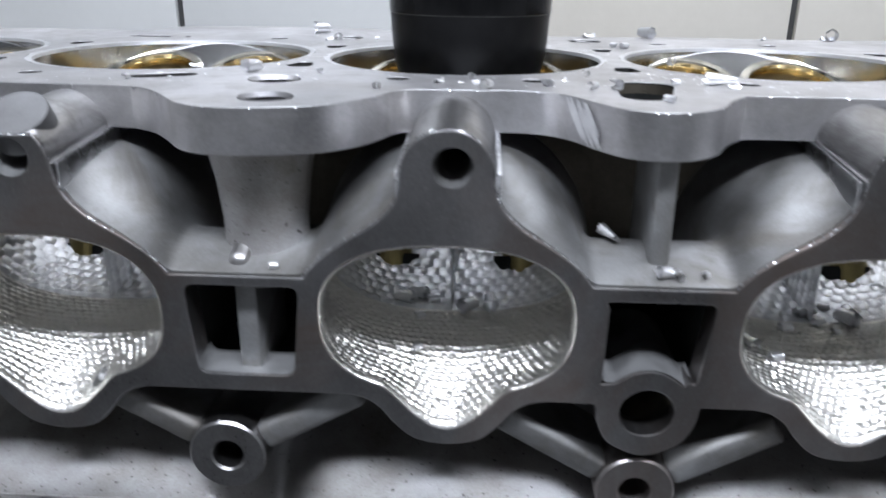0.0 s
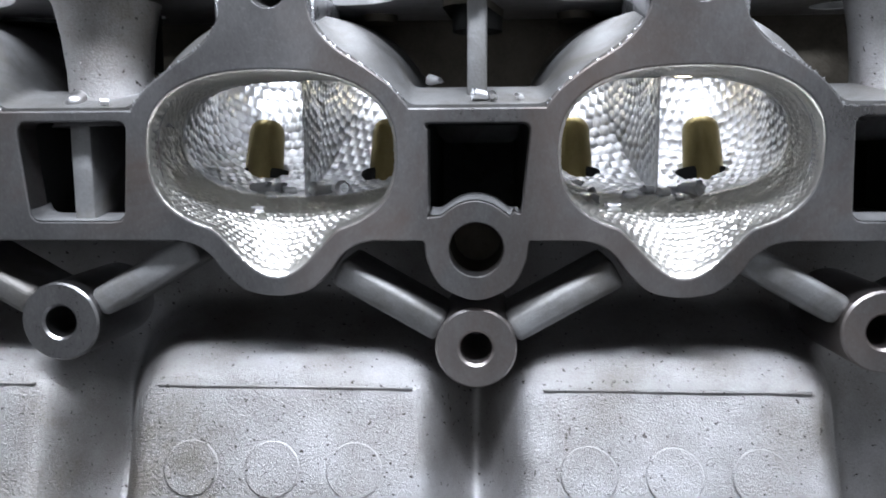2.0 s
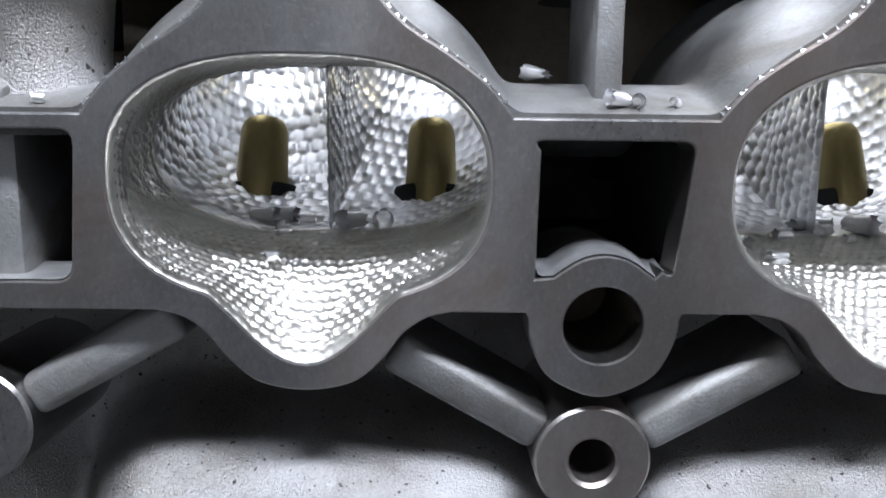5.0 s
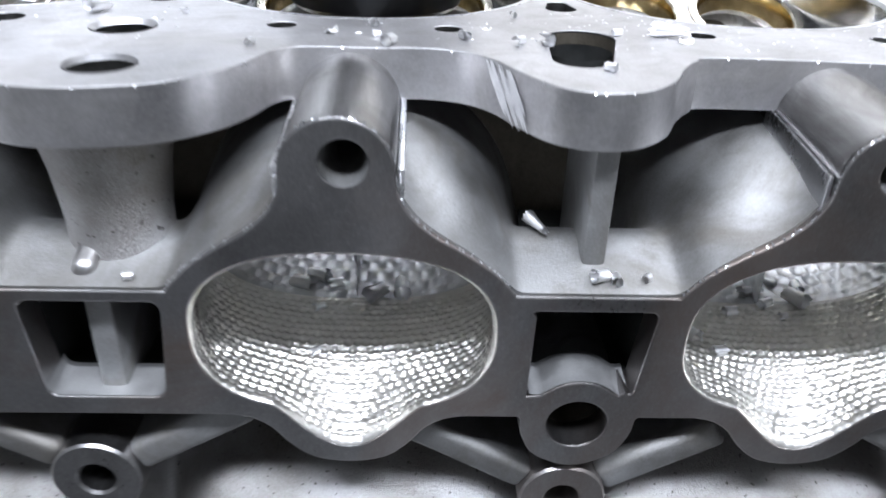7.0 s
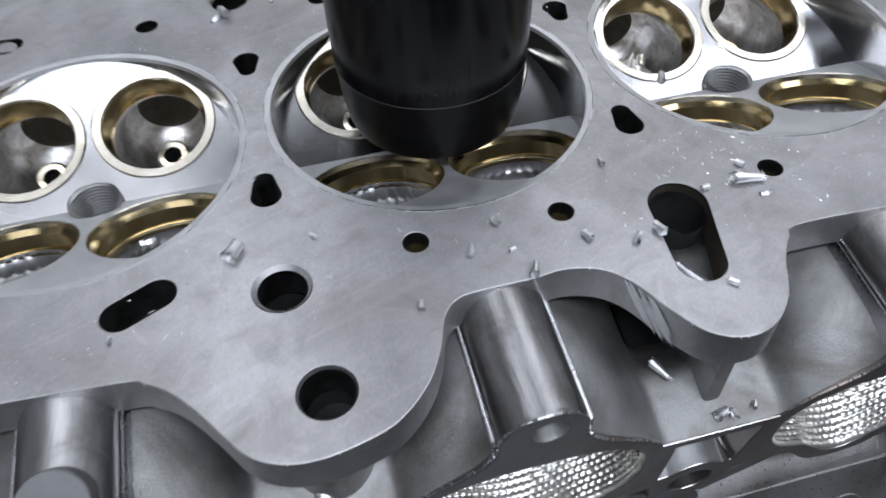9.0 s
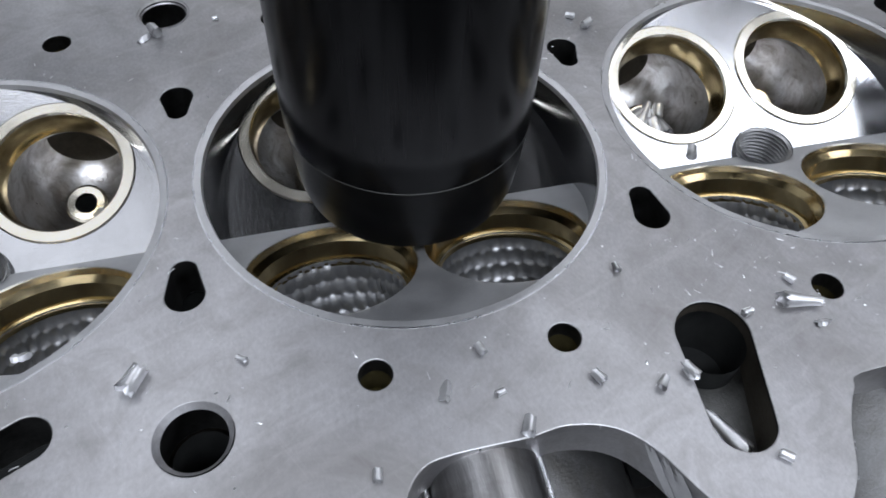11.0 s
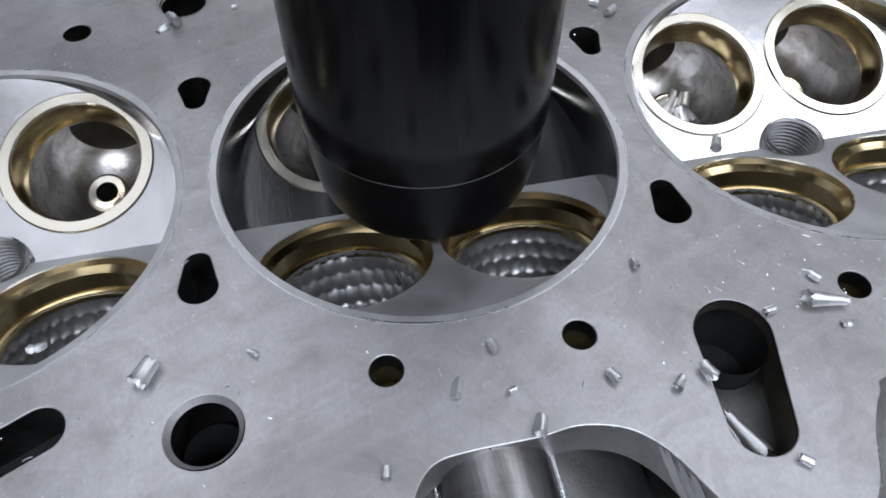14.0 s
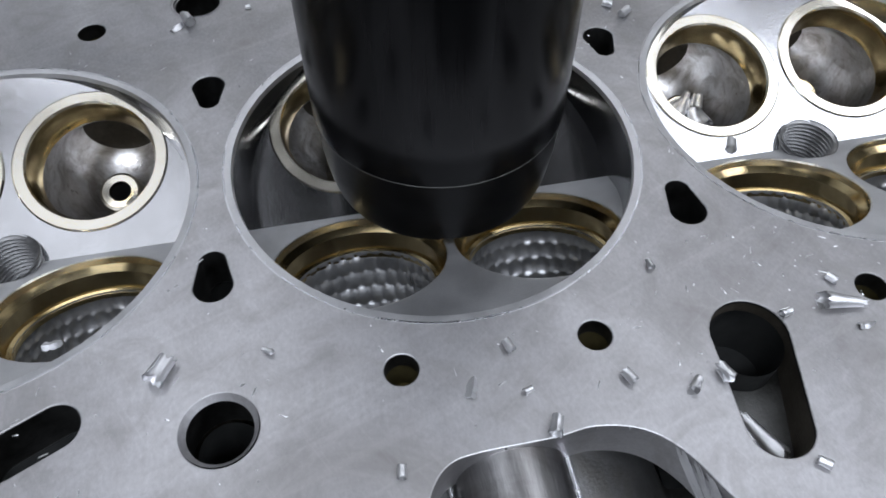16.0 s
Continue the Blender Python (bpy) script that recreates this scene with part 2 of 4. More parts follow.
def spline(points, steps=6, closed=False):
    """A smooth line through points."""
    pts = [Vector((*p, 0)) for p in points]
    n = len(pts)
    out = []
    for i in range(n if closed else n - 1):
        p0, p1, p2, p3 = (pts[(i + k) % n] if closed else pts[min(max(i + k, 0), n - 1)] for k in (-1, 0, 1, 2))
        for j in range(steps):
            t = j / steps
            q = 0.5 * (2 * p1 + (p2 - p0) * t + (2 * p0 - 5 * p1 + 4 * p2 - p3) * t * t + (3 * p1 - p0 - 3 * p2 + p3) * t ** 3)
            out.append((q.x, q.y))
    if not closed:
        out.append(points[-1])
    return out


def plate(outline, holes, thick, bevel=0.0, name="plate"):
    """A flat plate with holes, its top at z = 0, as a mesh."""
    cu = bpy.data.curves.new(name, "CURVE")
    cu.dimensions, cu.fill_mode = "2D", "BOTH"
    cu.extrude, cu.bevel_depth, cu.bevel_resolution, cu.offset = thick / 2 - bevel, bevel, 1, -bevel
    for line in (outline, *holes):
        sp = cu.splines.new("POLY")
        sp.points.add(len(line) - 1)
        sp.points.foreach_set("co", [c for x, y in line for c in (x, y, 0, 1)])
        sp.use_cyclic_u = True
    ob = bpy.data.objects.new(name, cu)
    scene.collection.objects.link(ob)
    dg = bpy.context.evaluated_depsgraph_get()
    me = bpy.data.meshes.new_from_object(ob.evaluated_get(dg))
    bpy.data.objects.remove(ob)
    bpy.data.curves.remove(cu)
    me.transform(Matrix.Translation((0, 0, -thick / 2)))
    bm = bmesh.new()
    bm.from_mesh(me)
    bmesh.ops.remove_doubles(bm, verts=bm.verts, dist=1e-6)
    bm.normal_update()
    for f in bm.faces:
        f.material_index = 1 if bevel and 0.15 < f.normal.z < 0.97 else 0
    bm.to_mesh(me)
    bm.free()
    return smooth(me, True, 14)


def sheet(outline, holes, name="sheet"):
    """A flat face with holes, no thickness."""
    cu = bpy.data.curves.new(name, "CURVE")
    cu.dimensions, cu.fill_mode = "2D", "BOTH"
    for line in (outline, *holes):
        sp = cu.splines.new("POLY")
        sp.points.add(len(line) - 1)
        sp.points.foreach_set("co", [c for x, y in line for c in (x, y, 0, 1)])
        sp.use_cyclic_u = True
    ob = bpy.data.objects.new(name, cu)
    scene.collection.objects.link(ob)
    me = bpy.data.meshes.new_from_object(ob.evaluated_get(bpy.context.evaluated_depsgraph_get()))
    bpy.data.objects.remove(ob)
    bpy.data.curves.remove(cu)
    return me


def stand_up(me, depth=0.0):
    """Turns a plate drawn in (x, z) so that its top is the intake face."""
    n = len(me.vertices)
    co = np.empty(n * 3, np.float32)
    me.vertices.foreach_get("co", co)
    co = co.reshape(-1, 3)
    x, z, d = co[:, 0].copy(), co[:, 1].copy(), -co[:, 2].copy()
    co[:, 0], co[:, 1], co[:, 2] = x, FY + FK * (z - 0.1) + d + depth, z
    me.vertices.foreach_set("co", co.reshape(-1))
    me.update()
    return me


def lathe(profile, n=48, m=None):
    """A turned shape from (radius, height) pairs round z."""
    bm = bmesh.new()
    rings = []
    for r, z in profile:
        rings.append([bm.verts.new((r * math.cos(2 * math.pi * i / n), r * math.sin(2 * math.pi * i / n), z)) for i in range(n)])
    for a, b in zip(rings, rings[1:]):
        for i in range(n):
            bm.faces.new((a[i], a[(i + 1) % n], b[(i + 1) % n], b[i]))
    if m is not None:
        bmesh.ops.transform(bm, matrix=m, verts=bm.verts)
    return bm


def cap(bm, at_end=True, n=48):
    bm.verts.ensure_lookup_table()
    vs = list(bm.verts)
    bm.faces.new(vs[-n:] if at_end else vs[:n][::-1])
    return bm


def box(x0, y0, z0, x1, y1, z1, bevel=0.0, seg=2):
    bm = bmesh.new()
    bmesh.ops.create_cube(bm, size=1)
    bmesh.ops.transform(bm, matrix=Matrix.Translation(((x0 + x1) / 2, (y0 + y1) / 2, (z0 + z1) / 2)) @ Matrix.Diagonal((x1 - x0, y1 - y0, z1 - z0, 1)), verts=bm.verts)
    if bevel:
        bmesh.ops.bevel(bm, geom=bm.edges[:], offset=bevel, segments=seg, affect="EDGES", profile=0.5)
    return bm


# ---- the room ----
def wall(name, x0, y0, z0, x1, y1, z1, material=None):
    return tagged(part(name, box(x0, y0, z0, x1, y1, z1), material or side_mat, None), "unseen sheet-metal wall added round the machine enclosure", "wall", kind="structure")


X0, X1, Y0, Y1, Z0, Z1 = -1.3, 1.3, -1.2, 1.1, -0.55, 1.2
# Unseen walls, added; the front one is dark to dim the flange's reflections.
wall("wall_south", X0, Y0 - 0.03, Z0, X1, Y0, Z1, dim_mat)
wall("wall_west", X0 - 0.03, Y0, Z0, X0, Y1, Z1)
wall("wall_east", X1, Y0, Z0, X1 + 0.03, Y1, Z1)
# back wall of separate panels with dark gaps between them
back = tagged(part("wall_north", box(X0, Y1 + 0.012, Z0, X1, Y1 + 0.04, Z1), seam_mat, None), "cream sheet-metal back wall with dark seams between panels", "wall", kind="structure")
for xa, xb, mt in ((X0, -0.537, white_mat), (-0.525, 0.03, white_mat), (0.031, 0.502, wall_mat), (0.514, X1, wall_mat)):
    part("panel", box(xa, Y1, Z0, xb, Y1 + 0.015, Z1, 0.003), mt, back)
# Unseen roof, added dark so that the middle chamber mirrors little light.
tagged(part("ceiling", box(X0, Y0, Z1, X1, Y1, Z1 + 0.03), dim_mat, None), "unseen dark roof added over the machine enclosure", "ceiling", kind="structure")
tagged(part("floor", box(X0, Y0, Z0 - 0.03, X1, Y1, Z0), table_mat, None), "dark steel floor of the machine enclosure", "floor", kind="structure")
bed = thing("machine_table", "dark steel machine table under the cylinder head", "table", (0, 0, -0.03))
part("table_top", box(-0.5, -0.25, -0.06, 0.5, 0.3, 0, 0.003), table_mat, bed)
part("pedestal", box(-0.35, -0.18, -0.52, 0.35, 0.22, -0.06, 0.004), table_mat, bed)

# ---- the cylinder head ----
head = thing("cylinder_head", "upturned cast aluminium four-valve cylinder head with freshly milled ports", "cylinder head", (0, 0, 0))

# deck: outline of the intake side, lobe after lobe
V_LOBE = [(-0.0835, -0.0735), (-0.0772, -0.0752), (-0.0715, -0.0795), (-0.0655, -0.087), (-0.0595, -0.0955), (-0.0535, -0.0995), (-0.0465, -0.1008), (-0.038, -0.0998), (-0.029, -0.0968), (-0.0215, -0.0900), (-0.0172, -0.0825), (-0.0147, -0.0757), (-0.0112, -0.0718), (-0.0056, -0.0707)]
W_LOBE = [(0.0069, -0.0706), (0.0145, -0.0700), (0.0222, -0.0722), (0.0277, -0.0775), (0.0322, -0.0862), (0.0374, -0.0938), (0.0445, -0.0970), (0.052, -0.0955), (0.0585, -0.0895), (0.0628, -0.081), (0.0672, -0.0748), (0.073, -0.0718)]
front = []
for dx, lobe in ((-2 * P, W_LOBE), (0, V_LOBE), (0, W_LOBE), (2 * P, V_LOBE)):
    front += [(x + dx, y) for x, y in lobe]
front = [(-0.25, -0.072)] + front + [(0.2, -0.0715)]
edge = spline(front, 5)
BACK_Y = 0.108


def back_edge(x):
    """The exhaust side's edge: a wide pad between two shallower stretches."""
    k = min(max((x + 0.146) / 0.012, 0), 1) * min(max((-0.02 - x) / 0.03, 0), 1)
    return 0.088 + 0.03 * k * k * (3 - 2 * k) + 0.002 * math.cos(x * 2 * math.pi / P)


outline = edge + [(0.2, BACK_Y)] + [(x, back_edge(x)) for x in np.linspace(0.199, -0.249, 90)] + [(-0.25, BACK_Y)]


OIL_X = {-P: -0.02, 0: -0.0158, P: -0.0212}
holes = [circle(c, 0, BORE + 0.0018, n=96) for c in CYL]
for c in (-P, 0, P):
    holes += [circle(c + OIL_X[c], -0.053, 0.0031, n=36)]
    holes += [circle(c + 0.0198, -0.0529, 0.0031, n=36)] if c != -P else []
    holes += [circle(c + 0.0195, 0.0568, 0.0034, n=36), circle(c - 0.0225, 0.0572, 0.0034, n=36)]
for k in (-1.5, -0.5, 0.5, 1.5):
    holes += [capsule((k * P, -0.0281), 0.0038, (k * P, -0.0224), 0.0026), capsule((k * P, 0.0300), 0.0038, (k * P, 0.0250), 0.0024)]
holes += [circle(-0.0475, -0.0581, 0.0067), circle(-0.0418, -0.0868, 0.0062)]
holes += [capsule((-0.0828, -0.0562), 0.0042, (-0.0745, -0.0523), 0.0042), capsule((0.0475, -0.0583), 0.0072, (0.0447, -0.0758), 0.0058)]
holes += [circle(-0.0505, 0.0645, 0.006), circle(0.046, 0.0645, 0.006), capsule((-0.136, 0.0595), 0.0035, (-0.117, 0.0588), 0.0035), circle(0.1435, -0.0582, 0.0067), circle(0.1485, -0.0868, 0.0062)]
DECK_T = 0.0105
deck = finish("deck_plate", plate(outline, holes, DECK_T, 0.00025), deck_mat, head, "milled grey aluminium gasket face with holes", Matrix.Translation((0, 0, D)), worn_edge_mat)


def tube(name, x, y, r, z0, z1, material, label=""):
    part(name, cap(lathe([(r, z0), (r * 0.98, (z0 + z1) / 2), (r * 0.96, z1)], 32, Matrix.Translation((x, y, 0))), True, 32), material, head, label)


# Bolt holes and water passages: short capped tubes, blackened to look deep and shaded.
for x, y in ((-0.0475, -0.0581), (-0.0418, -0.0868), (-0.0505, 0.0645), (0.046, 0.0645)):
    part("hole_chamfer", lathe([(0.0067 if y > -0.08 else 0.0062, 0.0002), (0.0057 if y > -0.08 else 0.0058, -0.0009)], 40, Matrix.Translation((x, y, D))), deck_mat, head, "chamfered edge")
    tube("bolt_hole", x, y, 0.0057 if y > -0.08 else 0.0058, D - 0.0095, D - (0.026 if y > -0.08 else 0.0145), void_mat, "bolt hole coloured black for its depth")
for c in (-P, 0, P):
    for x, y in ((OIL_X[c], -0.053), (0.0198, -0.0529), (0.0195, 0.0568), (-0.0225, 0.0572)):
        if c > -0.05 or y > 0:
            # Added dark backing that hides the oil hole's bright end under the deck.
            part("hole_backing", cap(lathe([(0.0052, D - DECK_T + 0.0004), (0.0050, D - 0.0125)], 24, Matrix.Translation((c + x, y, 0))), True, 24), dark_cast_mat, head)
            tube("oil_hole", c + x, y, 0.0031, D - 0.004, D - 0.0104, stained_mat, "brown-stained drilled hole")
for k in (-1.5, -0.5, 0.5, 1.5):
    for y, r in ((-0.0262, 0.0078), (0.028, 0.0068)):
        tube("water_passage", k * P, y, r, D - 0.0100, D - 0.03, void_mat, "water passage coloured black for its shade")
# Black sheets close the water slots, standing for the shade of their depth.
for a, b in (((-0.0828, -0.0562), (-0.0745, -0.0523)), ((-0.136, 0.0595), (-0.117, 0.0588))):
    finish("slot_shade_sheet", plate(capsule(a, 0.0050, b, 0.0050), [], 0.001), void_mat, head, "black sheet for the depth of the water slot", Matrix.Translation((0, 0, D - 0.0106)))
# long pocket's floor, with a bore coloured black for depth at its wide end
pocket = capsule((0.0475, -0.0583), 0.0074, (0.0447, -0.0758), 0.0060)
def pocket_z(y):
    return D - 0.0085 + 0.1 * (y + 0.063)


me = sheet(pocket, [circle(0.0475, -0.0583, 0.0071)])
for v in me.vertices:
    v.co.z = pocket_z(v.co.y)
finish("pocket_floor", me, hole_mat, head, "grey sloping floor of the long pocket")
part("pocket_bore", cap(lathe([(0.00705, D - 0.0030), (0.0069, D - 0.012), (0.0068, D - 0.0160)], 40, Matrix.Translation((0.0475, -0.0583, 0))), True, 40), void_mat, head, "short bore coloured black for depth")
rows = [[(x, y, z) for x, y in capsule((0.0475, -0.0583), 0.00712, (0.0447, -0.0758), 0.00572)] for z in (D - 0.0006, D - 0.0125)]
finish("pocket_wall", grid_mesh(np.array(rows), closed_v=True), dark_cast_mat, head, "cast pocket wall, coloured dark for its shade")

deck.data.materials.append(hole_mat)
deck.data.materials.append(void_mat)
# Hole walls take shade colours; the long pocket's right and bore sides black.
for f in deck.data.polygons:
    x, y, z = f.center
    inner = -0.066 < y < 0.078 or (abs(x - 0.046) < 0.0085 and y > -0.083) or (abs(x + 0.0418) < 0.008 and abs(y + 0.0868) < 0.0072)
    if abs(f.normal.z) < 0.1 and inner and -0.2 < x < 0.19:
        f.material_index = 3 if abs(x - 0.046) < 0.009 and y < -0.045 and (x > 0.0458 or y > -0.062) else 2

# bore rims: a narrow chamfer round each chamber
for c in CYL:
    part("chamber_rim", lathe([(BORE + 0.0022, -0.0003), (BORE + 0.0021, 0.00008), (BORE + 0.0017, 0.00006)], 96, Matrix.Translation((c, 0, D))), edge_mat, head, "bright machined rim")
    part("rim_edge", lathe([(BORE + 0.0017, 0.00006), (BORE + 0.0003, -0.0001), (BORE, -0.0012)], 96, Matrix.Translation((c, 0, D))), rim_mat, head, "bright inner edge of the rim")

# chambers: two sloping roofs with valve holes, and a wall down from the rim
IN_X, IN_Y, IN_R = 0.0197, -0.0195, 0.0187
EX_X, EX_Y, EX_R = 0.0184, 0.0214, 0.0174


def roof_z(y):
    return D - RIDGE + SLOPE * abs(y)


def chamber(c):
    n = 64
    cosT = math.cos(TILT)
    plug_r = 0.0068
    for side, vx, vy, vr in ((-1, IN_X, IN_Y, IN_R), (1, EX_X, EX_Y, EX_R)):
        arc = [(BORE * math.cos(math.pi * i / n), side * BORE * math.sin(math.pi * i / n)) for i in range(n + 1)]
        notch = [(-plug_r * math.cos(math.pi * i / 14), side * plug_r * math.sin(math.pi * i / 14)) for i in range(15)]
        me = sheet(arc + notch, [circle(-vx, vy, vr, vr * cosT), circle(vx, vy, vr, vr * cosT)])
        co = np.empty(len(me.vertices) * 3, np.float32)
        me.vertices.foreach_get("co", co)
        co = co.reshape(-1, 3)
        co[:, 2] = D - RIDGE + SLOPE * np.abs(co[:, 1])
        me.vertices.foreach_set("co", co.reshape(-1))
        me.update()
        finish("chamber_roof", me, dusty_mat if side < 0 else (shaded_chamber_mat if c == 0 else chamber_mat), head, "smooth machined chamber roof", Matrix.Translation((c, 0, 0)))
    a = np.linspace(0, 2 * np.pi, 97)[:-1]
    ring = np.stack([BORE * np.cos(a), BORE * np.sin(a)], 1)
    rows = [np.column_stack([ring, np.full(96, D - 0.0012)]), np.column_stack([ring, D - RIDGE + SLOPE * np.abs(ring[:, 1])])]
    finish("chamber_wall", grid_mesh(np.array(rows), closed_v=True), shaded_chamber_mat if c == 0 else chamber_mat, head, "", Matrix.Translation((c, 0, 0)))
    # threaded plug hole
    prof, z = [], D - RIDGE + SLOPE * plug_r
    for i in range(24):
        prof += [(plug_r + 0.0003, z - i * 0.0012), (plug_r + 0.0002, z - i * 0.0012 - 0.0003), (plug_r - 0.0006, z - i * 0.0012 - 0.0007), (plug_r - 0.0005, z - i * 0.0012 - 0.0009)]
    part("plug_thread", lathe(prof, 32, Matrix.Translation((c, 0, 0))), thread_mat, head, "threaded spark plug hole", angle=30)
    part("plug_floor", cap(lathe([(plug_r, z - 0.0280), (plug_r, z - 0.029)], 32, Matrix.Translation((c, 0, 0))), True, 32), void_mat, head)


for c in CYL:
    chamber(c)


def axis_pose(c, vx, vy, side):
    """Frame of a valve: origin at the seat's centre, z out of the head along the stem."""
    return Matrix.Translation((c + vx, vy, roof_z(vy))) @ Matrix.Rotation(side * TILT, 4, "X")


for c in CYL:
    for vx, vy, vr, side in ((-IN_X, IN_Y, IN_R, -1), (IN_X, IN_Y, IN_R, -1), (-EX_X, EX_Y, EX_R, 1), (EX_X, EX_Y, EX_R, 1)):
        m = axis_pose(c, vx, vy, side)
        if side < 0:
            prof, rim = [(vr - 0.0004, -0.0016), (vr - 0.0010, -0.0022), (vr - 0.0017, -0.0030), (vr - 0.0019, -0.0072), (vr - 0.0030, -0.0078), (vr - 0.0031, -0.0088)], 0.0004
        else:
            prof, rim = [(vr - 0.0028, -0.0002), (vr - 0.0030, -0.0010), (vr - 0.0033, -0.0017), (vr - 0.0034, -0.0030), (vr - 0.0036, -0.0036), (vr - 0.0037, -0.0075)], 0.0028
        seat = part("valve_seat", lathe(prof, 64), seat_mat, head, "golden bronze valve seat ring", m, 25)
        part("seat_rim", lathe([(vr + 0.0003, 0.0001), (vr - 0.0001, 0.0004), (vr - rim + 0.0004, 0.0004), (vr - rim, -0.0002)] if side > 0 else [(vr + 0.0002, 0.00005), (vr - 0.0001, -0.0002), (vr - 0.0004, -0.0016)], 64), seat_rim_mat, seat, "bright cut rim", None, 25)


# ---- ports ----
def resample(line, n, closed=True):
    p = np.array(list(line) + ([line[0]] if closed else []), float)
    s = np.concatenate([[0], np.cumsum(np.linalg.norm(np.diff(p, axis=0), axis=1))])
    t = np.linspace(0, s[-1], n + 1)[:-1] if closed else np.linspace(0, s[-1], n)
    return np.stack([np.interp(t, s, p[:, k]) for k in range(2)], 1), s[-1]


def mouth(grow=0.0, notch=1.0, n=240, wide=0.0287, low=0.0186, high=0.0180):
    """The port's opening round (0, 0), in x and z."""
    out = []
    for i in range(n):
        a = 2 * math.pi * i / n
        ca, sa = math.cos(a), math.sin(a)
        x = math.copysign(abs(ca) ** (2 / 2.5), ca) * (wide + grow)
        z = math.copysign(abs(sa) ** (2 / 2.5), sa) * ((high if sa > 0 else low) + grow)
        if sa < 0 and abs(x) < 0.0155:
            z -= notch * 0.0102 * (0.5 + 0.5 * math.cos(math.pi * x / 0.0155)) ** 0.68
        out.append((x, z))
    return out


MZ = 0.0915
MOUTH_CUT = 0.0008   # chamfer round each port mouth
PITCH = 0.0020


def dimple(v, pitch=PITCH, depth=0.00022, phase=0.0):
    """Presses a staggered pattern of small hollows into a grid of points."""
    du = np.gradient(v, axis=0)
    dv = np.gradient(v, axis=1)
    nrm = np.cross(du, dv)
    nrm /= np.linalg.norm(nrm, axis=2, keepdims=True) + 1e-12
    along = np.cumsum(np.linalg.norm(du, axis=2).mean(1))
    around = np.cumsum(np.linalg.norm(dv, axis=2).mean(0))
    around = around * round(around[-1] / pitch) * pitch / around[-1]
    row = along / (pitch * 0.9)
    k = np.floor(row)
    fu = (row - k - 0.5)[:, None] * 0.9
    fv = (around[None, :] / pitch + 0.5 * (k % 2)[:, None] + phase) % 1 - 0.5
    r2 = (fu ** 2 + fv ** 2) / 0.36
    h = np.clip(1 - r2, -0.25, 1)
    n = len(v)
    i = np.arange(n)
    cell = np.floor(around[None, :] / pitch + 0.5 * (k % 2)[:, None] + phase)
    wob = np.modf(np.abs(np.sin(cell * 12.9898 + k[:, None] * 78.233) * 43758.5453))[0]
    h = h * (0.6 + 0.8 * wob)
    h = h * np.clip(np.minimum(i, n - 1 - i) / 4.0, 0, 1)[:, None]
    return v + nrm * (h * depth)[:, :, None]


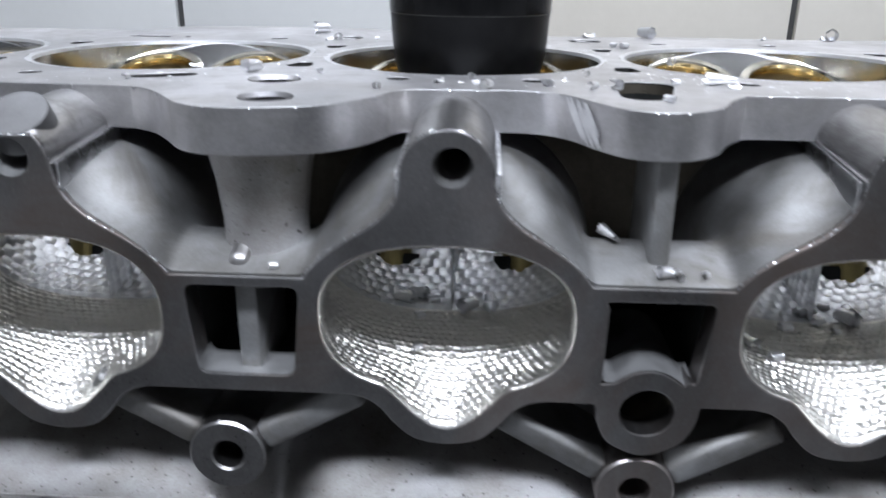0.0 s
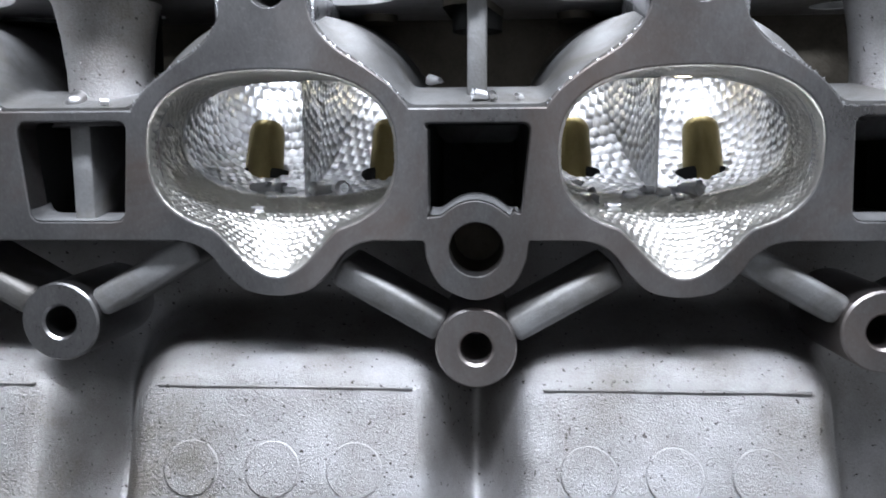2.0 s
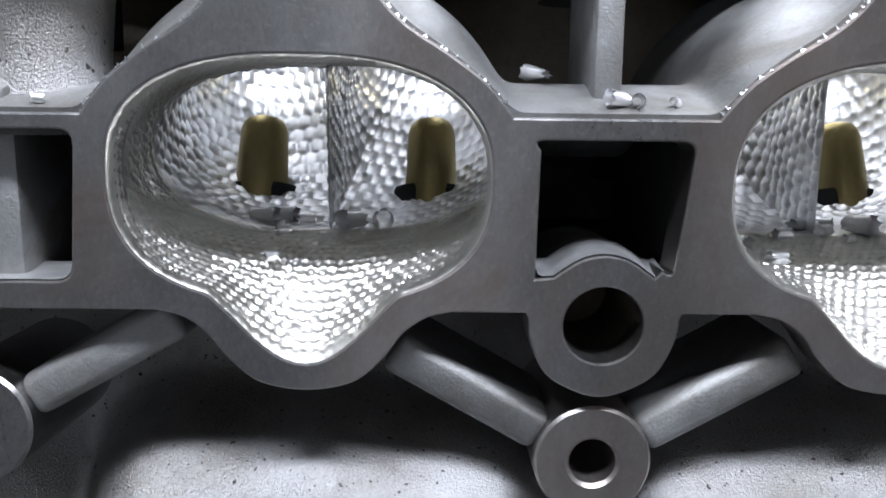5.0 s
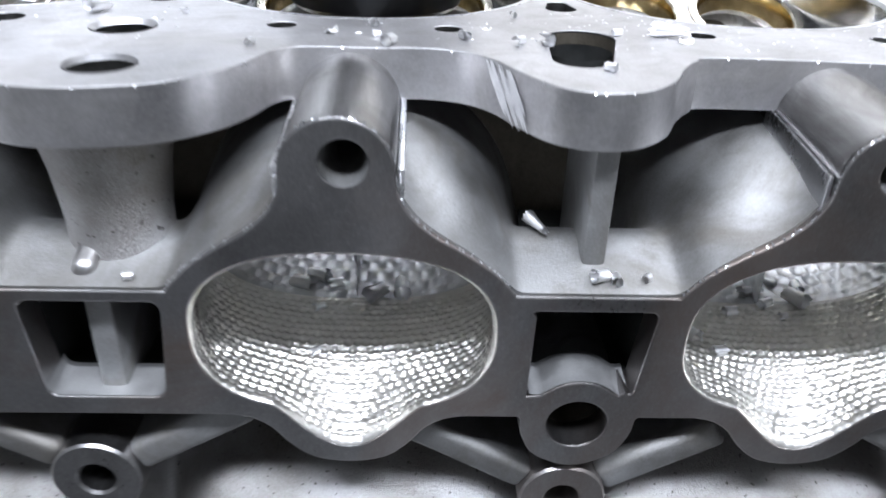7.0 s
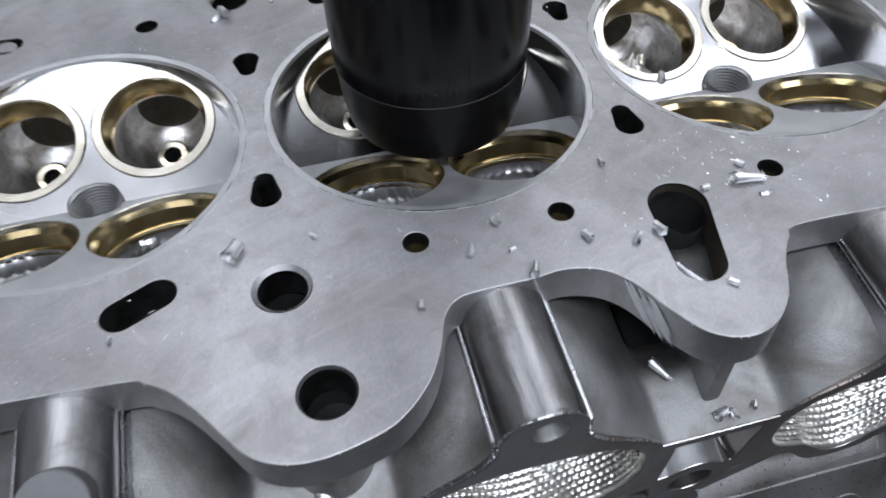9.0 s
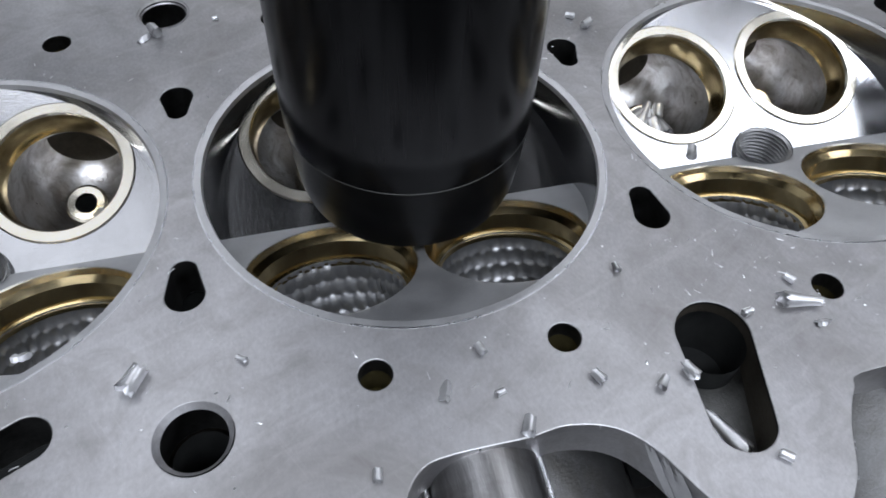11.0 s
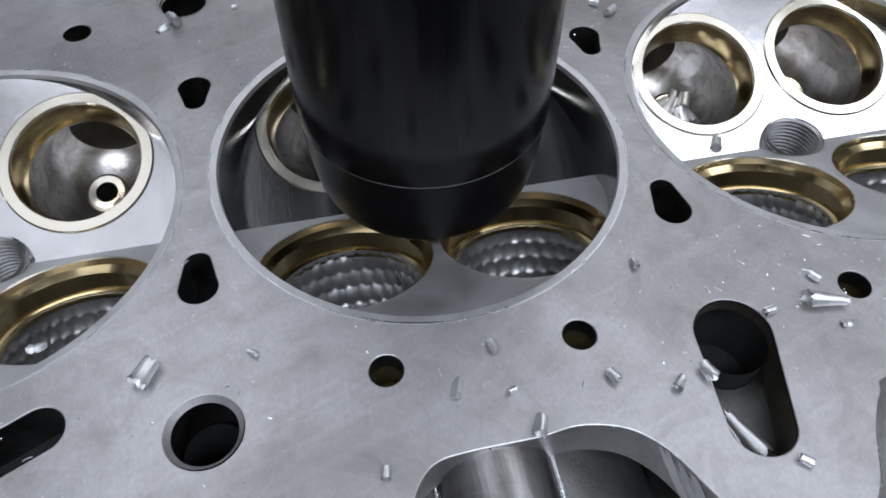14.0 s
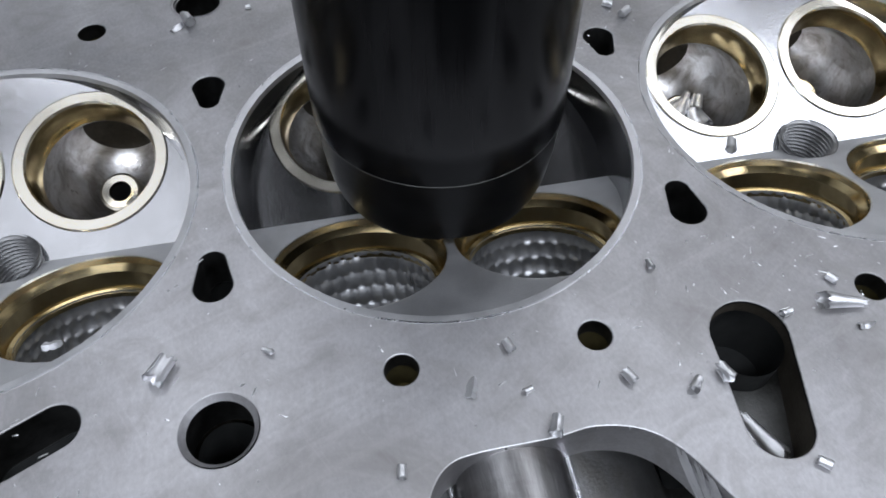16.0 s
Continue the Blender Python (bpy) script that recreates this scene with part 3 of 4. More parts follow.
def intake_port(c):
    n = 330
    # mouth to the dividing edge
    ys = np.linspace(FY + 0.0012, -0.066, 95)
    rows = []
    q, _ = resample(mouth(grow=MOUTH_CUT), n)
    rows.append(np.stack([c + q[:, 0], FY + 0.0003 + FK * (MZ + q[:, 1] - 0.1), MZ + q[:, 1]], 1))
    for y in ys:
        k = (y - FY) / (-0.066 - FY)
        e = k * k * (3 - 2 * k)
        q, _ = resample(mouth(notch=(1 - min(1.0, k / 0.6)) ** 1.35, wide=0.0287 + 0.0050 * e, low=0.0186 - 0.0020 * e, high=0.0180 - 0.0032 * e), n)
        zc = MZ + 0.0045 * e
        z = zc + q[:, 1]
        rows.append(np.stack([c + q[:, 0], y + FK * (z - 0.1) * (1 - k), z], 1))
    v = np.array(rows)
    v = np.concatenate([v, v[:, :1]], 1)
    port = finish("intake_port", grid_mesh(dimple(v, depth=0.0009)), dimple_mat, head, "bright dimpled freshly milled intake port")
    # two branches up to the seats
    base = mouth(notch=0, wide=0.0337, low=0.0166, high=0.0148)
    for side in (-1, 1):
        half = [p for p in base if p[0] * side > 0]
        half.sort(key=lambda p: math.atan2(p[1], p[0] * side))
        z_lo, z_hi = half[0][1], half[-1][1]
        line = half + [(0.00005 * side, z_hi + (z_lo - z_hi) * i / 20) for i in range(21)]
        nb = 260
        q, _ = resample(line, nb)
        mid = np.array((0.0165 * side, 0.0))
        q = q - mid
        ang = np.arctan2(q[:, 1], q[:, 0])
        a = np.unwrap(ang)
        rr = IN_R - 0.0030
        p0, p3 = np.array((c + side * 0.0165, -0.066, MZ + 0.0045)), np.array((c + side * IN_X, IN_Y, roof_z(IN_Y)))
        ax = np.array((0, math.sin(TILT), math.cos(TILT)))
        p3 = p3 - ax * 0.0072
        p1, p2 = p0 + np.array((0, 0.024, 0.002)), p3 - ax * 0.017
        rows = []
        for s in np.linspace(0, 1, 150):
            ctr = (1 - s) ** 3 * p0 + 3 * s * (1 - s) ** 2 * p1 + 3 * s * s * (1 - s) * p2 + s ** 3 * p3
            tan = 3 * (1 - s) ** 2 * (p1 - p0) + 6 * s * (1 - s) * (p2 - p1) + 3 * s * s * (p3 - p2)
            tan /= np.linalg.norm(tan)
            tan = tan * min(1, s * 8) + np.array((0, 1, 0)) * (1 - min(1, s * 8))
            tan /= np.linalg.norm(tan)
            up = np.cross((1, 0, 0), tan)
            up /= np.linalg.norm(up)
            e = s * s * (3 - 2 * s)
            shape = q * (1 - e) + np.stack([np.cos(a), np.sin(a)], 1) * rr * e
            shape = shape * (1 + 0.10 * math.sin(math.pi * s))
            rows.append(ctr + shape[:, :1] * np.array((1, 0, 0)) + shape[:, 1:] * up)
        v = np.array(rows)
        v = np.concatenate([v, v[:, :1]], 1)
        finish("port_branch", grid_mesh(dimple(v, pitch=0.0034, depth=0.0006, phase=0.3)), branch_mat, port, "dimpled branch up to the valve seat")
        # guide standing in the branch; a black collar stands for its shaded recess
        m = axis_pose(c, side * IN_X, IN_Y, -1)
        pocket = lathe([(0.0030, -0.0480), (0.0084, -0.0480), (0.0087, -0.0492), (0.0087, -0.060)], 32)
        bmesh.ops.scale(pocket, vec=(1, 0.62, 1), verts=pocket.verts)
        part("guide_shade_collar", pocket, void_mat, port, "black collar for the shaded recess round the guide", m)
        g = part("valve_guide", cap(lathe([(0.0060, -0.062), (0.0060, -0.049), (0.0058, -0.042), (0.0055, -0.0345), (0.0050, -0.0328), (0.0042, -0.0318), (0.0028, -0.0315), (0.0027, -0.05)], 32), True, 32), guide_mat, port, "dull bronze valve guide", m, 30)


for c in PORTS:
    intake_port(c)


def exhaust_bowl(c, side):
    m = axis_pose(c, side * EX_X, EX_Y, 1)
    rr = EX_R - 0.0036
    p = [np.array(q) for q in ((0, 0, -0.007), (0, 0, -0.017), (0, 0.003, -0.024), (0, 0.026, -0.028))]
    rows = []
    for s in np.linspace(0, 1, 40):
        ctr = (1 - s) ** 3 * p[0] + 3 * s * (1 - s) ** 2 * p[1] + 3 * s * s * (1 - s) * p[2] + s ** 3 * p[3]
        tan = 3 * (1 - s) ** 2 * (p[1] - p[0]) + 6 * s * (1 - s) * (p[2] - p[1]) + 3 * s * s * (p[3] - p[2])
        tan /= np.linalg.norm(tan)
        up = np.cross((1, 0, 0), tan)
        a = np.linspace(0, 2 * np.pi, 49)
        r = rr * (1 + 0.10 * math.sin(math.pi * s)) * (math.sqrt(max(0.0, 1 - ((s - 0.72) / 0.28) ** 2)) if s > 0.72 else 1)
        rows.append(ctr + np.outer(np.cos(a) * r, (1, 0, 0)) + np.outer(np.sin(a) * r, up))
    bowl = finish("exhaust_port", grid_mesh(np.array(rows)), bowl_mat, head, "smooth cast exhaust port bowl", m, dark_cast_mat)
    # Closed far end of the bowl coloured dark, for the shaded exit beyond.
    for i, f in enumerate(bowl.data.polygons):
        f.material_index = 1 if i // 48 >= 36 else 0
    part("valve_guide", lathe([(0.0062, -0.05), (0.0060, -0.026), (0.0052, -0.0215), (0.0045, -0.021), (0.0028, -0.0212), (0.0027, -0.023)], 32), seat_rim_mat, bowl, "bright valve guide end", None, 30)
    part("guide_bore", cap(lathe([(0.0027, -0.0228), (0.0027, -0.034)], 24), True, 24), void_mat, bowl)


for c in CYL:
    for side in (-1, 1):
        exhaust_bowl(c, side)

# ---- intake flange ----
def flange_top(c):
    """Upper outline over one port, from left to right."""
    half = [(0.0325, 0.1015), (0.0311, 0.1034), (0.0280, 0.1068), (0.0225, 0.1108), (0.0165, 0.1146), (0.0125, 0.1185), (0.0104, 0.1225), (0.0099, 0.1268)]
    arch = [(0.0099 * math.cos(a), 0.1268 + 0.0096 * math.sin(a)) for a in np.linspace(0, math.pi, 18)]
    right = spline(half, 4)
    top = 0.1342 if c < -0.05 else 1.0
    return [(c - x, z) for x, z in right] + [(c - x, z) for x, z in arch if z < top][1:-1] + [(c + x, z) for x, z in right[::-1]]


def flange_low(c):
    half = [(0.0235, 0.0708), (0.0195, 0.0698), (0.0158, 0.0672), (0.0128, 0.0632), (0.0085, 0.0592), (0.004, 0.0577), (0.0, 0.0573)]
    right = spline(half, 4)
    return [(c + x, z) for x, z in right] + [(c - x, z) for x, z in right[::-1]][1:]


fo = [(-0.18, 0.1015)]
for c in PORTS:
    fo += flange_top(c)
fo += [(0.19, 0.1015), (0.19, 0.0708)]
for c in PORTS[::-1]:
    fo += flange_low(c)
    if c == P:
        fo += [(0.0605, 0.0708)] + spline([(0.0600, 0.0700), (0.0595, 0.066), (0.0568, 0.0605), (0.0520, 0.0575), (0.0478, 0.0565), (0.0436, 0.0575), (0.0388, 0.0605), (0.0362, 0.066), (0.0357, 0.0700)], 4) + [(0.0352, 0.0708)]
fo += [(-0.18, 0.0708)]


def rounded(pts, r=0.002, n=4):
    out = []
    k = len(pts)
    for i in range(k):
        p0, p1, p2 = (Vector(pts[(i + j) % k]) for j in (-1, 0, 1))
        a, b = (p0 - p1).normalized(), (p2 - p1).normalized()
        for j in range(n + 1):
            t = j / n
            q = (p1 + a * r) * (1 - t) ** 2 + p1 * 2 * t * (1 - t) + (p1 + b * r) * t * t
            out.append((q.x, q.y))
    return out


W_WIN = rounded([(0.0352, 0.0981), (0.0603, 0.0981), (0.0583, 0.0765)], 0.0022)[:] + spline([(0.0555, 0.0768), (0.0515, 0.0795), (0.0475, 0.0804), (0.0435, 0.0795), (0.0395, 0.0768)], 4) + rounded([(0.0366, 0.0765)], 0.0)[:1]
V_WIN = rounded([(-0.0605, 0.0990), (-0.0338, 0.0990), (-0.0362, 0.0754), (-0.0592, 0.0754)], 0.0026)
fh = [[(c + x, MZ + z) for x, z in mouth(grow=MOUTH_CUT)] for c in PORTS]
fh += [circle(c + 0.0011, 0.1283, 0.0043, n=28) for c in PORTS]
fh += [W_WIN, V_WIN, circle(0.0478, 0.0688, 0.0064, n=36), [(x + 2 * P, z) for x, z in V_WIN]]
FT = 0.008
flange_mesh = plate(fo, fh, FT, 0.0004)
for f in flange_mesh.polygons:
    if abs(f.normal.z) < 0.1:
        f.material_index = 2
flange = finish("intake_flange", stand_up(flange_mesh), flange_mat, head, "flat milled intake flange with sharp burred edges", None, edge_mat)
flange.data.materials.append(cast_mat)

def burrs(name, line, place, seed, density, size, parent):
    """Small ragged slivers left by the cutter along an edge."""
    rnd = random.Random(seed)
    verts, faces = [], []
    for a, b in zip(line, line[1:]):
        ln = math.hypot(b[0] - a[0], b[1] - a[1])
        for _ in range(int(ln / 0.0006) + 1):
            if rnd.random() > density:
                continue
            t = rnd.random()
            px, py = a[0] + (b[0] - a[0]) * t, a[1] + (b[1] - a[1]) * t
            nx, ny = -(b[1] - a[1]) / (ln + 1e-9), (b[0] - a[0]) / (ln + 1e-9)
            w, h = rnd.uniform(0.0001, 0.0004), size * rnd.uniform(0.3, 1.0)
            dx, dy = (b[0] - a[0]) / (ln + 1e-9) * w, (b[1] - a[1]) / (ln + 1e-9) * w
            n0 = len(verts)
            for qx, qy, d in ((px - dx, py - dy, 0.0), (px + dx, py + dy, 0.0), (px + nx * h, py + ny * h, 0.0004), (px, py, 0.0009)):
                verts.append(place(qx, qy, d))
            faces += [(n0, n0 + 1, n0 + 2), (n0 + 1, n0 + 3, n0 + 2), (n0 + 3, n0, n0 + 2), (n0, n0 + 3, n0 + 1)]
    ob = finish(name, mesh_of(verts, faces), edge_mat, parent, "ragged bright cutting burr")
    return tagged(ob, kind="stuff")


for i, c in enumerate(PORTS):
    burrs("burr", flange_top(c), lambda x, z, d: (x, face_y(z) + 0.0001 + d, z), i, 0.45, 0.0008, head)
burrs("burr", [(x, y) for x, y in edge if -0.12 < x < 0.12][::-1], lambda x, y, d: (x, y, D - 0.0001 - d), 9, 0.05, 0.0004, head)

# bright scrape across the side of the lobe
rnd = random.Random(21)
verts, faces = [], []
lob = np.array(edge)
for k in range(26):
    x0 = 0.0262 + 0.0042 * rnd.random()
    top, low, w = rnd.uniform(0.0, 0.003), rnd.uniform(0.005, 0.0102), rnd.uniform(0.00012, 0.0004)
    n0 = len(verts)
    for f, ww in ((0.0, 0.5), (0.35, 1.0), (0.7, 0.8), (1.0, 0.1)):
        d = top + (low - top) * f
        for sgn in (-1, 1):
            x = x0 + 0.38 * d + sgn * w * ww
            y = float(np.interp(x, lob[:, 0], lob[:, 1]))
            verts.append((x, y - 0.0001 - 0.0014 * f - 0.0002 * ww * (sgn > 0), D - 0.0002 - d))
    faces += [(n0 + 2 * j, n0 + 2 * j + 1, n0 + 2 * j + 3, n0 + 2 * j + 2) for j in range(3)]
tagged(finish("scrape", mesh_of(verts, faces), scrape_mat, head, "bright ragged scrape left by the cutter"), kind="stuff")

# bolt bosses running back from the flange to the deck
def arch_boss(c):
    prof = [(0.0101, 0.1125), (0.0101, 0.120)] + [(0.0100 * math.cos(a), 0.1268 + 0.0097 * math.sin(a)) for a in np.linspace(0, math.pi, 20)] + [(-0.0101, 0.120), (-0.0101, 0.1125)]
    rows = []
    for k in np.linspace(0, 1, 40):
        y = -0.1005 + k * 0.0385
        cut = 0.1362 + 0.65 * (y + 0.0962) if c < -0.05 else 1.0
        rows.append([(c + x, y, min(cut, z + 0.0030 * k * (z - 0.104) / 0.032)) for x, z in prof])
    part_me = grid_mesh(np.array(rows)[:, ::-1])
    b = finish("bolt_boss", smooth(part_me, True, 50), boss_mat, head, "rounded cast bolt boss")
    part("bolt_hole", lathe([(0.0044, 0.0), (0.0037, -0.0035), (0.0036, -0.004), (0.0036, -0.02)], 28, Matrix.Translation((c + 0.0011, face_y(0.1283) + 0.0002, 0.1283)) @ Matrix.Rotation(radians(90), 4, "X")), cast_mat, b, "threaded hole")
    for s in (-1, 1):
        bm = box(-0.0005, 0, 0, 0.0005, 0.030, 0.0105, 0.0003, 1)
        for v in bm.verts:
            v.co.z += 0.10 * v.co.y + random.uniform(-0.0002, 0.0002)
            v.co.x += random.uniform(-0.0002, 0.0002)
        part("edge_fin", bm, edge_mat, b, "bright ragged trimmed fin", Matrix.Translation((c + s * 0.0108, -0.1000, 0.1165)))
    if c < -0.05:
        m = Matrix.Translation((c + 0.0008, -0.0958, 0.1369)) @ Matrix.Rotation(radians(33), 4, "X")
        part("cast_pad", cap(lathe([(0.0072, -0.006), (0.0072, -0.0003), (0.0069, 0.0)], 32, m), True, 32), pad_mat, b, "flat round pad on the boss", None, 20)


for c in PORTS:
    arch_boss(c)

# outer skin of the port runners and the valleys between them
SHOULDER = ((0.0, 0.1243), (0.0104, 0.1230), (0.0125, 0.1191), (0.0165, 0.1152), (0.0225, 0.1114), (0.0280, 0.1073), (0.0311, 0.1040), (0.0325, 0.1021), (0.06, 0.1020))


def skin_z(x, y):
    """Height of the casting between flange and deck: a bulging runner over each port, a ledge falling back between them."""
    back = np.clip((y + 0.0840) / 0.022, 0, 1)
    ramp_up = np.clip((y + 0.0993) / 0.016, 0, 1)
    z = 0.1022 + 0.0056 * ramp_up - 0.014 * back * back * (3 - 2 * back)
    us, zs = np.array(SHOULDER).T
    k = np.clip((y + 0.0993) / 0.015, 0, 1)
    e = k * k * (3 - 2 * k)
    deep = np.clip((y + 0.0843) / 0.035, 0, 1)
    for c in PORTS:
        u = np.abs(x - c)
        near = np.interp(u, us, zs)
        wide = 0.0352 + 0.0025 * deep
        far = 0.0930 + (0.0328 + 0.004 * deep) * np.clip(1 - (u / wide) ** 2.3, 0, 1) ** 0.55
        hump = np.where(u < wide, near * (1 - e) + far * e, 0.0)
        z = np.maximum(z, hump)
    return z


gx, gy = np.meshgrid(np.linspace(-0.18, 0.19, 600), np.linspace(-0.0993, -0.048, 44), indexing="ij")
gz = skin_z(gx, gy)
for _ in range(10):
    gz[1:-1, 0] = (gz[1:-1, 0] * 4 + gz[2:, 0] + gz[:-2, 0]) / 6
    gz[1:-1, 1:-1] = (gz[1:-1, 1:-1] * 2 + gz[2:, 1:-1] + gz[:-2, 1:-1] + gz[1:-1, 2:] + gz[1:-1, :-2]) / 6
skin = np.stack([gx, gy, gz], -1)
lip = skin[:, :1] + np.array((0, 0.0004, -0.003))
finish("runner_casting", smooth(grid_mesh(np.concatenate([lip, skin], 1)), True, 35), cast_mat, head, "sand-cast outer skin of the intake runners")
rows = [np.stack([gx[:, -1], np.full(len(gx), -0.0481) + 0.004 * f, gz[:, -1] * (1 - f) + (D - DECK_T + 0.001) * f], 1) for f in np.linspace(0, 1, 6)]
# Shade at the back of the valleys is put into this sheet's colour.
finish("runner_back", grid_mesh(np.array(rows)), dark_cast_mat, head, "back of the valleys, coloured dark for shade")

# column under the double bolt lobe, and a thin web under the other
for dx in (0, 2 * P):
    part("bolt_column", lathe([(0.0145, -0.002), (0.0112, 0.0015), (0.0100, 0.005), (0.0101, 0.011), (0.0110, 0.020), (0.0124, 0.0275), (0.0130, 0.0285)], 40, Matrix.Translation((-0.0445 + dx, -0.0832, 0.1000))), rough_cast_mat, head, "round cast bolt column")
    foot = box(-0.0508 + dx, -0.0968, 0.1, -0.0462 + dx, -0.084, 0.1070, 0.0019, 4)
    for v in foot.verts:
        if v.co.z > 0.104:
            v.co.z += 0.42 * (v.co.y + 0.0920)
            v.co.x += 0.06 * (v.co.z - 0.1)
    part("column_foot", foot, boss_mat, head, "small bright sloping pad at the column's foot")
part("web", box(0.0456, -0.0925, 0.099, 0.0502, -0.0668, D - DECK_T + 0.0005, 0.001), cast_mat, head, "thin cast web")

# window pockets behind the flange, walls coloured black for their shade
part("window_rib", box(-0.0502, -0.095, 0.0735, -0.0448, -0.07, 0.1, 0.0012), cast_mat, head, "cast rib inside the window")
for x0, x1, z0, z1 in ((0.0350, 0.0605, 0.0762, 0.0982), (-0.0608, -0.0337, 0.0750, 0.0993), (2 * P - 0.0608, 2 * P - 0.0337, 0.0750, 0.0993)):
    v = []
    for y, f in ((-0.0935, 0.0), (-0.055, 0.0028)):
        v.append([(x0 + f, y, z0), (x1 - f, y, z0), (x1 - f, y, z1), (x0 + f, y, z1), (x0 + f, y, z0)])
    finish("window_pocket", smooth(grid_mesh(np.array(v)), False), void_mat, head, "hollow window pocket, coloured black for its shade")
for low in ([(0.0371, 0.0770), (0.0378, 0.0767)] + [(x, z) for x, z in W_WIN if z < 0.0806 and 0.0394 <= x <= 0.0556] + [(0.0570, 0.0767), (0.0577, 0.0770)], [(x, z) for x, z in V_WIN if z < 0.0784], [(x + 2 * P, z) for x, z in V_WIN if z < 0.0784]):
    low.sort()
    rows = [[(x, face_y(z) + 0.0004 + 0.0090 * f, z + 0.0002 + 0.0012 * f ** 1.3) for x, z in low] for f in np.linspace(0, 1, 8)]
    rows.append([(x, y + 0.0008, z - 0.004) for x, y, z in rows[-1]])
    finish("window_sill", grid_mesh(np.array(rows)), sill_mat, head, "cast window sill, paled for the light on it")
part("lower_bore", cap(lathe([(0.0064, 0), (0.0062, -0.025)], 36, Matrix.Translation((0.0478, -0.0955, 0.0685)) @ Matrix.Rotation(radians(90), 4, "X")), True, 36), dark_cast_mat, head)
part("lower_boss", lathe([(0.0116, 0), (0.0116, -0.03)], 40, Matrix.Translation((0.0478, -0.0925, 0.0685)) @ Matrix.Rotation(radians(90), 4, "X")), cast_mat, head, "round cast boss")

# small bosses on struts under the flange
for x, z in ((0.0477, 0.0443), (-0.0556, 0.0501), (0.1430, 0.0492)):
    m = Matrix.Translation((x, face_y(z) + 0.001, z)) @ Matrix.Rotation(radians(90), 4, "X")
    b = part("strut_boss", lathe([(0.0040, -0.03), (0.0040, -0.0006), (0.0046, 0), (0.0094, 0), (0.0099, -0.0006), (0.0103, -0.035)], 40, m), flange_mat, head, "round milled boss with a bolt hole", None, 30)
    for s in (-1, 1):
        a, e = Vector((x + s * 0.0085, 0, z + 0.004)), Vector((x + s * 0.034, 0, z + 0.0185))
        ln, an = (e - a).length, math.atan2(e.z - a.z, e.x - a.x)
        bm = box(0, 0, -0.0031, ln, 0.022, 0.0031, 0.0020, 4)
        for v in bm.verts:
            v.co.y += 0.0012 * max(0.0, v.co.z / 0.0031) + 0.0004 * max(0.0, -v.co.z / 0.0031)
            v.co.z += 0.0009 * (v.co.x / ln - 0.5) ** 2 * (1 if v.co.z > 0 else -1) * 4
        part("strut", bm, cast_mat, head, "cast strut between boss and port", Matrix.Translation((a.x, face_y(z) + 0.0022, a.z)) @ Matrix.Rotation(-an, 4, "Y"))

# undersides of the runners, coloured dark for the shade under the flange
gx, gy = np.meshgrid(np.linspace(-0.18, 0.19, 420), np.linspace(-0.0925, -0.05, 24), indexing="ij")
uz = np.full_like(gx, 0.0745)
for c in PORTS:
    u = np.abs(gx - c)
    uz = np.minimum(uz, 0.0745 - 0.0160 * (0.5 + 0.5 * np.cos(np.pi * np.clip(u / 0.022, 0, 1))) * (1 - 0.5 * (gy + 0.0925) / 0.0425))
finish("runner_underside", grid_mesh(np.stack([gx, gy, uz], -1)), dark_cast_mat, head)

# lower body with one shallow bulge under each port
gx, gz = np.meshgrid(np.linspace(-0.18, 0.19, 540), np.linspace(-0.03, 0.075, 130), indexing="ij")


def ease(v):
    v = np.clip(v, 0, 1)
    return v * v * (3 - 2 * v)


by = np.full_like(gx, -0.064)
for c in PORTS:
    u = np.abs(gx - c + 0.0005)
    rise = ease((0.0505 + 0.06 * (0.045 - gz) + 0.0006 * np.sin(gz * 160 + gx * 60) - u) / 0.017)
    top = ease((0.0515 + 0.0008 * np.cos(gx * 2 * np.pi / 0.031) - 0.012 * (u / 0.047) ** 4 - gz) / 0.0125)
    by = np.minimum(by, -0.064 - rise * top * (0.0238 + (0.05 - gz) * 0.40))
for _ in range(45):
    by[1:-1, 1:-1] = (by[1:-1, 1:-1] * 2 + by[2:, 1:-1] + by[:-2, 1:-1] + by[1:-1, 2:] + by[1:-1, :-2]) / 6
wave = np.random.default_rng(3).normal(0, 1, gx.shape)
for _ in range(60):
    wave[1:-1, 1:-1] = (wave[1:-1, 1:-1] * 2 + wave[2:, 1:-1] + wave[:-2, 1:-1] + wave[1:-1, 2:] + wave[1:-1, :-2]) / 6
by += 0.0003 * wave / wave.std()
finish("lower_body", grid_mesh(np.stack([gx, by, gz], -1)[:, ::-1]), rough_cast_mat, head, "rough pitted casting of the lower body")


def body_y(z):
    return -0.048 - (0.0398 + (0.05 - z) * 0.40)


for c in PORTS:
    part("parting_line", box(c - 0.032, body_y(0.034) - 0.0005, 0.0336, c + 0.032, body_y(0.034) + 0.002, 0.0341, 0.0002, 2), rough_cast_mat, head, "raised parting line")
    for k in (-0.0215, -0.0015, 0.0185):
        bm = cap(lathe([(0.0068, -0.002), (0.0068, 0.0002), (0.0065, 0.0004)], 36), True, 36)
        part("cast_disc", bm, rough_cast_mat, head, "shallow round ejector mark", Matrix.Translation((c + k, body_y(0.0155), 0.0155)) @ Matrix.Rotation(radians(90 - 21.8), 4, "X"), 10)

